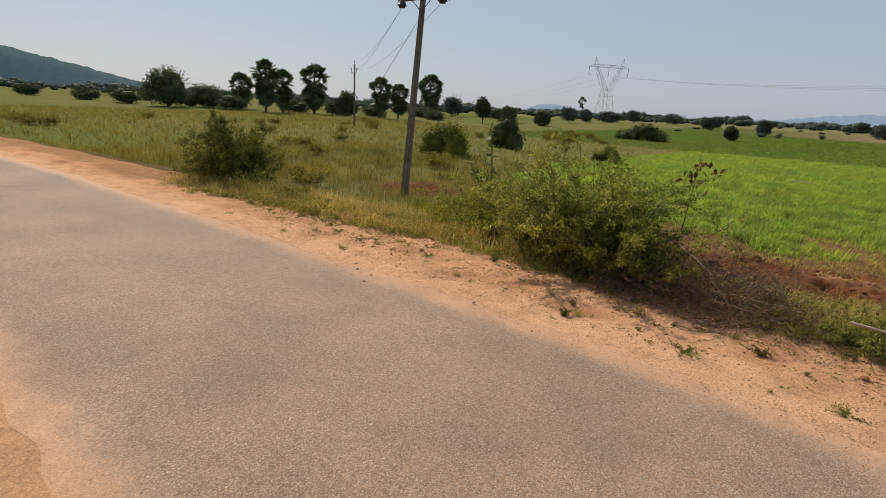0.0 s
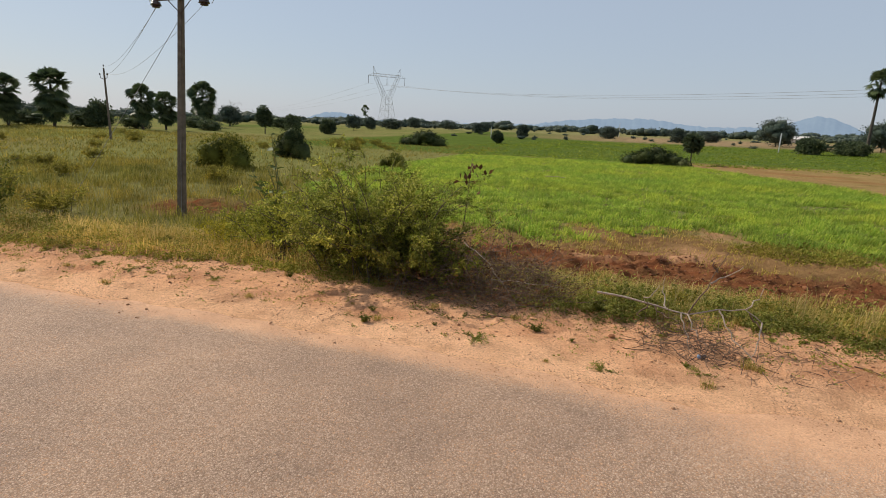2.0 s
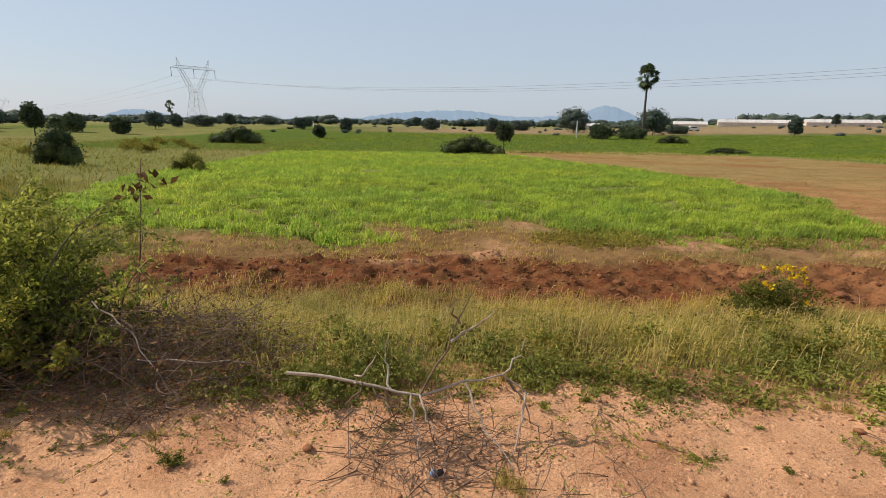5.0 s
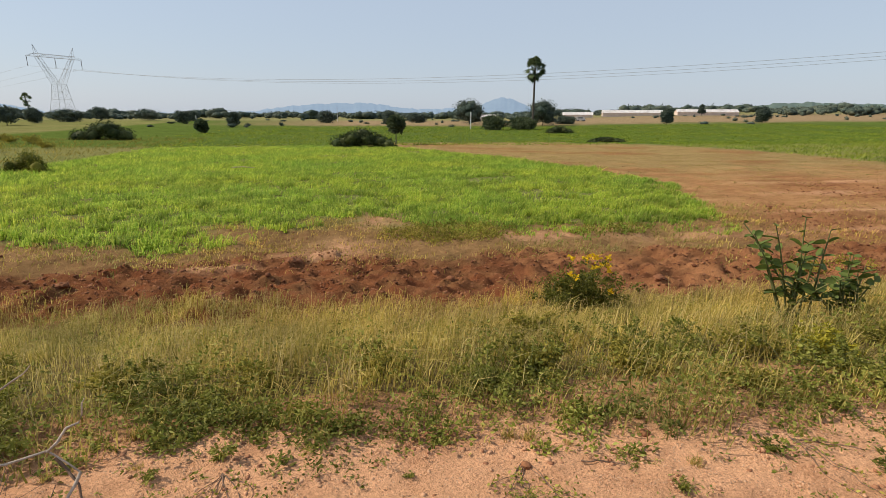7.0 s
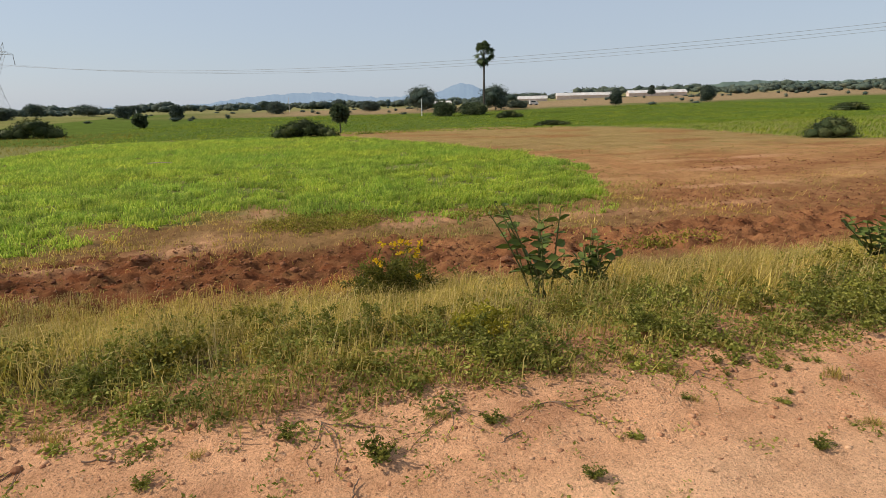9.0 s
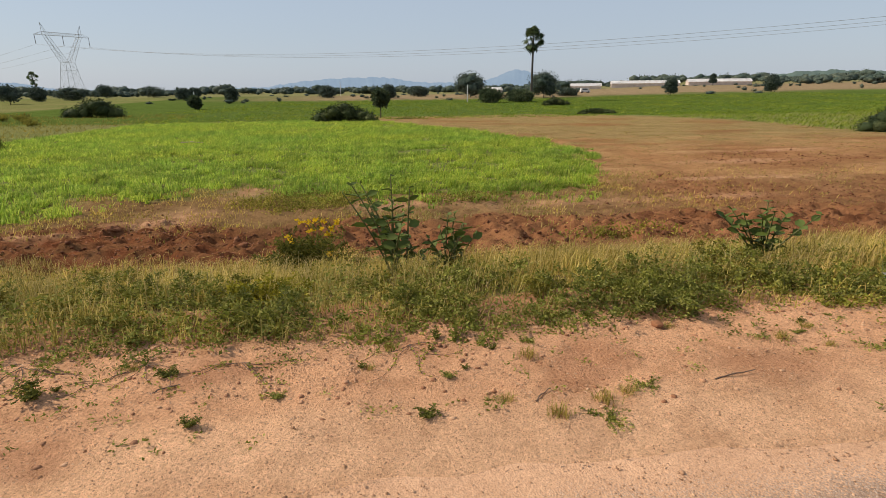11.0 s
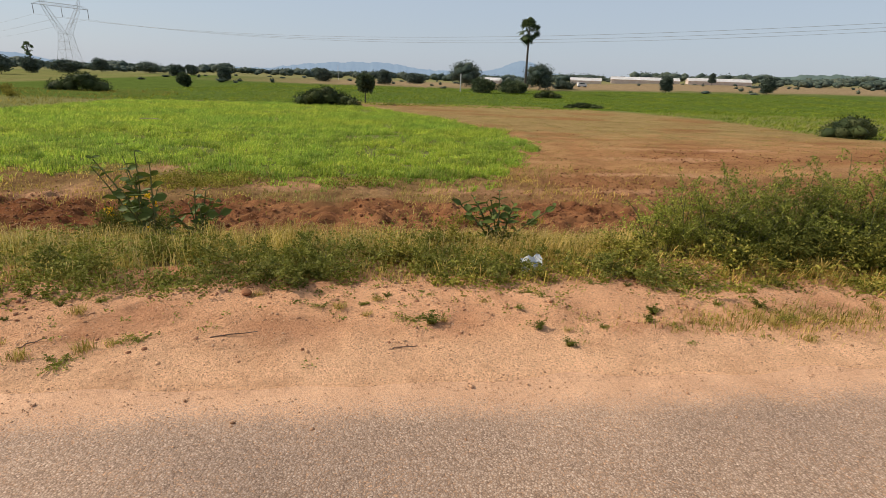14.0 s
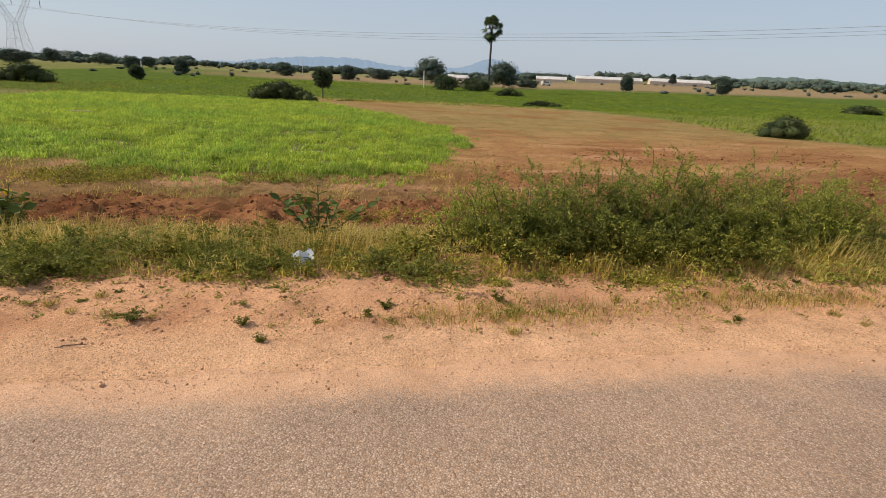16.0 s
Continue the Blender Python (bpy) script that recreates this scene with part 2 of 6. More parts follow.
def thing(name, x, y, z, label, category, group=""):
    ob = new(name)
    ob.empty_display_size = 0.1
    ob.location = lie((x, y, z)).tolist()
    ob.scale = (float(sight_scale(x, y)),) * 3
    return tagged(ob, label, category, group)


def bm_mesh(name, bm, mat, smooth=False):
    me = bpy.data.meshes.new(name)
    bmesh.ops.recalc_face_normals(bm, faces=bm.faces)
    for f in bm.faces:
        f.smooth = smooth
    bm.to_mesh(me)
    bm.free()
    me.materials.append(mat)
    return me


def join(*geo):
    """Puts (V, F) pairs together."""
    vs, fs, k = [], [], 0
    for v, f in geo:
        vs.append(v)
        fs.append(f + k)
        k += len(v)
    return np.concatenate(vs), np.concatenate(fs)


def unit(v):
    return v / np.maximum(np.linalg.norm(v, axis=-1, keepdims=True), 1e-9)


def leaves(P, D, L, W, r=rng, fold=0.25):
    """A folded leaf of two triangles at each point P along D."""
    n = len(P)
    L, W = np.broadcast_to(L, n)[:, None], np.broadcast_to(W, n)[:, None]
    side = unit(np.cross(D, unit(r.normal(size=(n, 3)))))
    up = np.cross(side, D)
    mid = P + D * L * 0.45
    V = np.stack([P, mid + side * W * 0.5 + up * W * fold, P + D * L, mid - side * W * 0.5 + up * W * fold], 1).reshape(-1, 3)
    k = np.arange(n)[:, None] * 4
    F = np.concatenate([k + [0, 1, 2], k + [0, 2, 3]])
    return V, F


def blades(P, H, W, lean, r=rng, wind=(0.25, -0.1), fine=True):
    """Grass blades rooted at P: bent, tapering strips."""
    n = len(P)
    H, W = np.broadcast_to(H, n), np.broadcast_to(W, n)
    a = r.uniform(0, 2 * np.pi, n)
    s = np.stack([np.cos(a), np.sin(a), np.zeros(n)], 1) * W[:, None] * 0.5
    b = r.uniform(0, 2 * np.pi, n)
    out = (np.stack([np.cos(b), np.sin(b), np.zeros(n)], 1) * r.uniform(0, 1, n)[:, None] + [*wind, 0]) * (lean * H)[:, None]
    tip = P + out + np.stack([0 * H, 0 * H, H * (1 - 0.35 * lean)], 1)
    if not fine:
        V = np.stack([P - s, P + s, tip], 1).reshape(-1, 3)
        return V, np.arange(n)[:, None] * 3 + np.array([[0, 1, 2]])
    mid = P + out * 0.32 + np.stack([0 * H, 0 * H, H * 0.6], 1)
    V = np.stack([P - s, P + s, mid + s * 0.8, mid - s * 0.8, tip], 1).reshape(-1, 3)
    k = np.arange(n)[:, None] * 5
    return V, np.concatenate([k + [0, 1, 2], k + [0, 2, 3], k + [3, 2, 4]])


def tubes(lines, radii, sides=4):
    """Tapering tubes along polylines. lines: n x m x 3; radii: n x m."""
    lines, radii = np.asarray(lines, float), np.asarray(radii, float)
    n, m, _ = lines.shape
    d = unit(np.gradient(lines, axis=1))
    ref = np.where(np.abs(d[..., 2:3]) > 0.9, [1.0, 0, 0], [0, 0, 1.0])
    u = unit(np.cross(d, ref))
    w = np.cross(d, u)
    ang = np.arange(sides) * 2 * np.pi / sides
    ring = u[:, :, None] * np.cos(ang)[:, None] + w[:, :, None] * np.sin(ang)[:, None]
    V = (lines[:, :, None] + ring * radii[:, :, None, None]).reshape(-1, 3)
    i, j, k = np.meshgrid(np.arange(n), np.arange(m - 1), np.arange(sides), indexing="ij")
    a = (i * m + j) * sides
    k2 = (k + 1) % sides
    q = [a + k, a + k2, a + sides + k2, a + sides + k]
    F = np.concatenate([np.stack([q[0], q[1], q[2]], -1).reshape(-1, 3), np.stack([q[0], q[2], q[3]], -1).reshape(-1, 3)])
    return V, F


def bezier(a, b, c, m):
    t = np.linspace(0, 1, m)[None, :, None]
    a, b, c = (np.asarray(p, float)[:, None] for p in (a, b, c))
    return a * (1 - t) ** 2 + 2 * b * t * (1 - t) + c * t * t


def ball(level):
    bm = bmesh.new()
    bmesh.ops.create_icosphere(bm, subdivisions=level, radius=1)
    V = np.array([v.co[:] for v in bm.verts])
    F = np.array([[v.index for v in f.verts] for f in bm.faces])
    bm.free()
    return V, F


def wave(x, y, s, seed=0.0):
    """A cheap smooth noise, about -1 to 1, of period s metres."""
    x, y = np.asarray(x, float) / s * 6.283 + seed, np.asarray(y, float) / s * 6.283 - seed * 1.7
    return (np.sin(x * 0.83 + 1.3 * np.sin(y * 0.61 + seed)) + np.sin(y * 0.91 + 1.7 * np.sin(x * 0.47 - seed)) + np.sin((x + y) * 0.57 + 2.1 * np.sin((x - y) * 0.39))) / 3


# ---- the lie of the land ----
def bend(x):
    """How far the road's line swings away from y = 0."""
    x = np.asarray(x, float)
    return -0.0034 * np.minimum(x + 2, 0) ** 2 / (1 + np.abs(np.minimum(x + 2, 0)) / 90) - 0.0026 * np.maximum(x - 6, 0) ** 2 / (1 + np.maximum(x - 6, 0) / 60)


def land(x, y):
    """Height of the ground."""
    x, y = np.asarray(x, float), np.asarray(y, float)
    v = y - bend(x)
    z = np.interp(v, [-60, -9, -5, -3.55, -3.3, 0, 2.2, 3.2, 7.0, 8.5, 200, 600], [-1.6, -1.2, -0.2, -0.02, -0.02, -0.02, -0.09, -0.25, -1.45, -1.6, -1.75, -1.9])
    r = np.hypot(x, y)
    az = np.degrees(np.arctan2(x, np.maximum(y, 1e-3)))
    far = np.clip((r - 140) / 260, 0, 1.6)
    z = z + far * (np.clip((az - 16) / 14, 0, 1) * 4.3 + np.clip((-az - 48) / 12, 0, 1) * 2.2) * (y > 0)
    rough = np.clip((v - 1.2) / 2, 0, 1)
    z = z + rough * (0.05 * wave(x, y, 3.1) + 0.03 * wave(x, y, 1.3, 2.0)) + np.clip((v - 20) / 60, 0, 1) * 0.12 * wave(x, y, 31)
    verge = np.clip(v / 0.6, 0, 1) * np.clip((2.6 - v) / 0.8, 0, 1)
    z = z + verge * (0.022 + 0.02 * wave(x, y, 0.9) + 0.014 * wave(x, y, 0.41, 1.1) + np.clip(v / 1.2, 0.2, 1) * (0.015 * wave(x, y, 0.24, 2.3) + 0.011 * wave(x, y, 0.17, 0.7)))
    back = np.clip((-3.35 - v) / 0.3, 0, 1) * np.clip((v + 6) / 1.5, 0, 1)
    z = z + back * (0.03 + 0.012 * wave(x, y, 0.8, 3.0))
    s = np.maximum(red(x, y), 0.4 * np.clip((y - 10) / 1, 0, 1) * np.clip((16.5 - y) / 1.5, 0, 1) * (x > -10) * (x < 26))
    return z + s * (0.12 * wave(x * 0.7, y, 0.66, 4.0) + 0.07 * wave(x, y, 0.37, 5.0) + 0.04 * wave(x, y, 0.19, 1.5))


def crop_left(y):
    return np.interp(y, [13, 16, 20, 28, 60], [-9.5, -14.0, -17.5, -19.8, -19.3])


def crop_right(y):
    return np.interp(y, [14, 18, 25, 34, 46, 57, 60], [13.2, 15.2, 17.0, 15.4, 10.2, 4.6, 3.0])


def in_crop(x, y):
    """1 inside the sown field, soft at its ragged edge."""
    x, y = np.asarray(x, float), np.asarray(y, float)
    j = np.clip((y - 12) / 10, 0.45, 1) * (0.7 * wave(x, y, 4.3, 0.4) + 0.35 * wave(x, y, 1.6, 1.4))
    near = np.interp(x, [-20, -15, -11, -7.6, -5.3, -3.5, -2, -1.3, 0.1, 1.5, 2.7, 3.5, 4.6, 7.5, 10, 14], [19.0, 16.4, 14.6, 13.9, 12.9, 12.3, 12.9, 14.0, 15.2, 16.9, 15.8, 14.2, 13.4, 12.7, 12.6, 12.7])
    e = np.minimum.reduce([y - near, 58 - y, x - crop_left(y), (crop_right(y) - x)]) + j
    bare = np.clip((wave(x, y, 6.7, 2.2) + wave(x, y, 2.3, 0.9) * 0.6 - 0.5) * 3, 0, 1)
    strip = np.clip(1 - np.abs(y - 14.2 - 0.3 * wave(x, y, 3.0, 0.6)) / 0.9, 0, 1) * np.clip((x - 3.5) / 1.5, 0, 1)       # thin, half-bare strip at the near side
    thin = np.clip((14.4 - y) / 1.2, 0, 0.55) * np.clip((x - 3) / 1.5, 0, 1)
    return np.clip(e / 0.8, 0, 1) * (1 - 0.85 * bare) * (1 - 0.8 * strip) * (1 - thin)


def red(x, y):
    """1 where the ground is freshly turned red soil."""
    x, y = np.asarray(x, float), np.asarray(y, float)
    j = 0.8 * wave(x, y, 3.7, 1.9)
    band = np.clip(np.minimum(y - 7.6, np.interp(x, [-9, -2, 1, 3, 6, 20], [11.9, 12.2, 12.6, 11.6, 11.8, 11.6]) - y) + j, 0, 1) * np.clip((x + 9 + j) / 2, 0, 1) * np.clip((34 - x) / 8, 0, 1)
    pole = np.clip(1.4 - np.hypot((x + 16.6) / 3.6, (y - 12.6) / 2.7) * 1.4 + 0.3 * j, 0, 1)
    right = np.clip((x - crop_right(np.maximum(y, 14)) - 0.5) / 1.5, 0, 1) * np.clip((y - 10) / 2, 0, 1) * np.clip((30 - y) / 10, 0, 1) * np.clip((46 - x) / 8, 0, 1) * np.clip(0.4 + 0.7 * wave(x, y, 9.0, 0.3), 0, 0.8)
    return np.maximum(np.maximum(band, pole), 0.7 * right)


def ploughed(x, y):
    """1 in the bare field beyond the crop's side."""
    x, y = np.asarray(x, float), np.asarray(y, float)
    e = np.minimum.reduce([x - crop_right(y) + 2.2, y - 8.0, np.interp(y, [8, 27, 33, 46, 61, 66], [52, 46, 40.5, 40, 33, 20]) - x, 66 - y])
    return np.clip((e + 0.8 * wave(x, y, 5.0, 0.8)) / 1.2, 0, 1)


def verge_line(x):
    """Where the sandy verge gives way to weeds."""
    return np.interp(x, [-30, -15, -10, -6, -3.4, -1.9, 0.2, 1.3, 2.5, 3.1, 4.4, 5.2, 6.3, 7.1, 8.0, 8.9, 11, 13, 16, 30], [1.2, 0.9, 1.2, 1.75, 1.6, 1.55, 1.85, 1.8, 1.74, 1.5, 1.5, 1.44, 1.54, 1.5, 1.6, 1.65, 1.6, 1.3, 1.2, 1.2]) + 0.13 * wave(x, 0 * x, 1.7, 0.3) + 0.07 * wave(x, 0 * x, 0.6, 1.3)


def soil_colour(x, y):
    v = y - bend(x)
    j = wave(x, y, 2.4, 0.2)
    k = wave(x, y, 0.8, 3.3)

    def lay(base, colour, w):
        return base + (np.array(colour) - base) * np.clip(w, 0, 1)[..., None]
    c = np.broadcast_to(np.array([0.19, 0.172, 0.07]), (*x.shape, 3))                          # wild grassland
    c = lay(c, (0.145, 0.16, 0.05), 0.55 + 0.6 * wave(x, y, 41, 0.7))
    c = lay(c, (0.085, 0.12, 0.026), (y - 58 + 2 * j) / 2 * (y < 400) * np.clip((x + 46 + 0.1 * y) / 14, 0, 1))   # green fields beyond
    c = lay(c, (0.085, 0.12, 0.03), np.clip(wave(x, y, 120, 1.1) * 2 - 0.4, 0, 1) * (y > 66))
    c = lay(c, (0.25, 0.182, 0.105), np.clip((y - 150 + 12 * j + 0.25 * x * (x < 0)) / 25, 0, 1) * np.clip((x + 60) / 60, 0, 1))
    c = lay(c, (0.20, 0.19, 0.085), (y - 250) / 60)
    c = lay(c, (0.335, 0.188, 0.085), ploughed(x, y))
    c = lay(c, (0.25, 0.18, 0.077), ploughed(x, y) * np.clip((y - 24) / 10 + 0.6 * j, 0, 0.9))
    c = lay(c, (0.235, 0.112, 0.05), ploughed(x, y) * np.clip(wave(x * 0.12 + 0.1 * y, y, 1.5, 2.6) * 1.5 - 0.2, 0, 0.75))
    c = lay(c, (0.44, 0.27, 0.13), ploughed(x, y) * np.clip(wave(x * 0.2, y + 0.12 * x, 2.6, 5.1) * 1.8 - 0.75, 0, 0.7) * (y < 30))
    c = lay(c, (0.22, 0.123, 0.057), np.clip((16.5 - y + j) / 1.5, 0, 1) * np.clip((x + 10 + j) / 2, 0, 1) * (y > 5) * 0.9)
    c = lay(c, (0.16, 0.165, 0.05), in_crop(x, y) ** 2 * np.interp(y, [16, 32], [0.55, 0.85]))
    c = lay(c, (0.33, 0.20, 0.10), np.clip(0.5 - np.abs(y - 13.2) / 1.4 + 0.4 * j, 0, 0.85) * (x > -9) * (x < 22) * (1 - in_crop(x, y)))
    c = lay(c, (0.172, 0.062, 0.028), red(x, y) * (0.8 + 0.3 * k))
    c = lay(c, (0.31, 0.145, 0.066), red(x, y) * np.clip((x - 4) / 3, 0, 0.8) * (0.75 + 0.4 * j))
    c = lay(c, (0.115, 0.045, 0.022), red(x, y) * np.clip(wave(x * 0.5, y, 0.7, 4.4) * 1.5 - 0.3, 0, 0.8))
    for px, py, rx, ry, w in ((0.4, 12.1, 1.1, 0.5, 0.9), (1.8, 16.6, 0.8, 1.6, 0.8), (-1.9, 11.2, 1.1, 0.25, 0.8), (1.2, 12.6, 0.7, 0.8, 0.8), (7.5, 13.6, 2.4, 0.5, 0.8), (11.5, 12.8, 2.0, 0.5, 0.7), (22, 20, 3.6, 0.45, 0.9), (27, 23.5, 4.2, 0.5, 0.9), (19, 16, 3.0, 0.4, 0.8), (16, 12.8, 3.0, 0.4, 0.7), (30, 18, 3.5, 0.4, 0.6)):
        c = lay(c, (0.42, 0.235, 0.13), w * (1.3 - np.hypot((x - px) / rx, (y - py) / ry) + 0.4 * k + 0.3 * j))
    c = lay(c, (0.155, 0.115, 0.05), np.clip((8.0 - v + 0.8 * j) / 1.0, 0, 1) * (v > 0))        # bank under the grass
    c = lay(c, (0.70, 0.402, 0.228), np.clip((verge_line(x) + 0.42 - v + 0.12 * j + 0.12 * k) / 0.3, 0, 1))    # sandy verge
    c = lay(c, (0.62, 0.32, 0.172), np.clip((v - 0.5) / 0.6, 0, 0.55) * (v < 2.6))
    c = lay(c, (0.46, 0.225, 0.12), np.clip(wave(x, y, 1.1, 6.0) * 1.6 - 0.35, 0, 0.75) * (v > 0.4) * (v < 2.6))
    c = lay(c, (0.74, 0.435, 0.255), np.clip((0.65 - np.abs(v - 0.1) + 0.25 * j) / 0.5, 0, 0.9))
    c = lay(c, (0.22, 0.18, 0.08), np.clip((-5.2 - v + 0.5 * j) / 0.6, 0, 1))
    return c


def spread(lo, hi, step, out_lo, out_hi, grow=1.16):
    """Even steps from lo to hi, then ever wider ones outwards."""
    mid = list(np.arange(lo, hi + step / 2, step))
    a, b, s = [lo], [mid[-1]], step
    while a[-1] > out_lo:
        s *= grow
        a.append(a[-1] - s)
    s = step
    while b[-1] < out_hi:
        s *= grow
        b.append(b[-1] + s)
    return np.array(a[:0:-1] + mid + b[1:])


def build_ground():
    xs = spread(-16, 20, 0.09, -4200, 4200, 1.08)
    ys = spread(-0.3, 13, 0.07, -3000, 4200, 1.06)
    X, Y = np.meshgrid(xs, ys)
    Z = land(X, Y)
    n, m = X.shape
    i = (np.arange(n - 1)[:, None] * m + np.arange(m - 1)).ravel()
    me = mesh_np("ground", lie(np.stack([X, Y, Z], -1)).reshape(-1, 3), np.stack([i, i + 1, i + m + 1, i + m], 1), M["earth"])
    col = me.attributes.new("soil", "FLOAT_COLOR", "POINT")
    rgba = np.ones((n * m, 4), np.float32)
    rgba[:, :3] = np.clip(soil_colour(X, Y), 0.01, 0.9).reshape(-1, 3)
    col.data.foreach_set("color", rgba.ravel())
    me.polygons.foreach_set("use_smooth", np.ones(len(me.polygons), bool))
    tagged(new("ground", me), "open farmland with a sandy orange road verge, red tilled soil and grass", "ground", kind="structure")


def build_road():
    xs = spread(-20, 24, 0.1, -420, 420, 1.06)
    e = np.array([0, 0.04, 0.12, 0.25, 0.42, 0.58, 0.75, 0.88, 0.96, 1.0])
    far = 0.10 + 0.10 * wave(xs, 0 * xs, 2.6) + 0.05 * wave(xs, 0 * xs, 0.7, 2)
    near = -3.38 + 0.10 * wave(xs, 0 * xs + 9, 2.2) + 0.05 * wave(xs, 0 * xs, 0.6, 4)
    Y = near[:, None] + (far - near)[:, None] * e + bend(xs)[:, None]
    X = np.broadcast_to(xs[:, None], Y.shape)
    Z = 0.012 * (1 - (2 * e - 1) ** 2) + 0 * X
    Z[:, 0] = Z[:, -1] = -0.012
    d = np.minimum(Y - bend(xs)[:, None] + 3.35, 0.05 - Y + bend(xs)[:, None])
    tongue = np.clip((X + 1.3) / 1.2, 0, 1) * np.clip((7.4 - X) / 2.4, 0, 1)      # sand washed onto the road
    across = np.clip(np.maximum(1.0 - np.maximum(d, 0) / np.interp(X, [-3, 1], [0.26, 0.38]), tongue * (1.02 - np.maximum(0.05 - Y + bend(X), 0) / 1.0)), 0, 1)
    n, m = X.shape
    i = (np.arange(n - 1)[:, None] * m + np.arange(m - 1)).ravel()
    me = mesh_np("road", np.stack([X, Y, Z], -1).reshape(-1, 3), np.stack([i, i + m, i + m + 1, i + 1], 1), M["road"])
    at = me.attributes.new("across", "FLOAT", "POINT")
    at.data.foreach_set("value", across.ravel().astype(np.float32))
    me.polygons.foreach_set("use_smooth", np.ones(len(me.polygons), bool))
    tagged(new("road", me), "narrow worn chip-sealed road with dust along its edges", "road", kind="structure")


def build_range(name, pts, dist, mat, label, base=-40):
    """A far ridge from (azimuth, elevation) knots, with depth and a broken skyline."""
    az = np.arange(pts[0][0], pts[-1][0], 0.12)
    el = np.interp(az, [p[0] for p in pts], [p[1] for p in pts])
    h = np.tan(np.radians(el)) * dist + (3.0 * wave(az, 0 * az, 1.1) + 2.0 * wave(az, 0 * az, 0.4, 2)) * dist / 2600
    rows = []
    for f, g in ((0.90, 0.0), (0.94, 0.45), (0.97, 0.8), (1.0, 1.0), (1.06, 0.6)):
        a = np.radians(az)
        z = base + (h - base) * g + (0 if g in (0.0, 1.0) else 1) * 5 * wave(az * 3, f * 40 + 0 * az, 2.0)
        rows.append(np.stack([np.sin(a) * dist * f, np.cos(a) * dist * f, z], -1))
    P = np.stack(rows)
    n, m, _ = P.shape
    i = (np.arange(n - 1)[:, None] * m + np.arange(m - 1)).ravel()
    me = mesh_np(name, P.reshape(-1, 3), np.stack([i, i + 1, i + m + 1, i + m], 1), mat)
    tagged(new(name, me), label, "hill", kind="structure")


build_ground()
build_road()
# second colour of each range: its bluish haze, painted in as emission
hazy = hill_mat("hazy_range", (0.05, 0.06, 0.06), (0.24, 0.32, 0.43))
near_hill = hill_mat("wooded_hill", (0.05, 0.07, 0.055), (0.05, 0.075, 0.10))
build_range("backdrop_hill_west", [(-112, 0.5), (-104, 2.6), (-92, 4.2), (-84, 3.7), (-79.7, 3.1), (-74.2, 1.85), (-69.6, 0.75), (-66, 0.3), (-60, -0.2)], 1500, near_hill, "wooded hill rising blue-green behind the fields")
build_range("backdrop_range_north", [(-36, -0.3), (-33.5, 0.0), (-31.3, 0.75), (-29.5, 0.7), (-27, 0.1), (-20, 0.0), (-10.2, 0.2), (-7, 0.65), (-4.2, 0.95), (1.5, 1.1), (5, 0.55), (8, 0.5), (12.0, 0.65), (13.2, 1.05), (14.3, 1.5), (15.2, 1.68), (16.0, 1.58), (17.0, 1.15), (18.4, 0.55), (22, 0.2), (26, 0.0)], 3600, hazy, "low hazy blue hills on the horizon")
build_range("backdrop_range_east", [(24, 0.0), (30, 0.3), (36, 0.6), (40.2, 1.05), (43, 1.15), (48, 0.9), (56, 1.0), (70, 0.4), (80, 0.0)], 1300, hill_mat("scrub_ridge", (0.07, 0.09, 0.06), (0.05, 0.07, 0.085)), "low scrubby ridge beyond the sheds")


# ---- grass, crop, soil ----
def on_land(x, y):
    return lie(np.stack([x, y, land(x, y)], 1))


def stuff(name, geo, mat, label, category):
    return tagged(new(name, mesh_np(name, *geo, mat)), label, category, kind="stuff")


def sow(n, x0, x1, y0, y1, keep):
    """About n random places in a rectangle, kept with probability keep(x, y)."""
    x, y = rng.uniform(x0, x1, n), rng.uniform(y0, y1, n)
    k = rng.uniform(0, 1, n) < keep(x, y)
    return x[k], y[k]


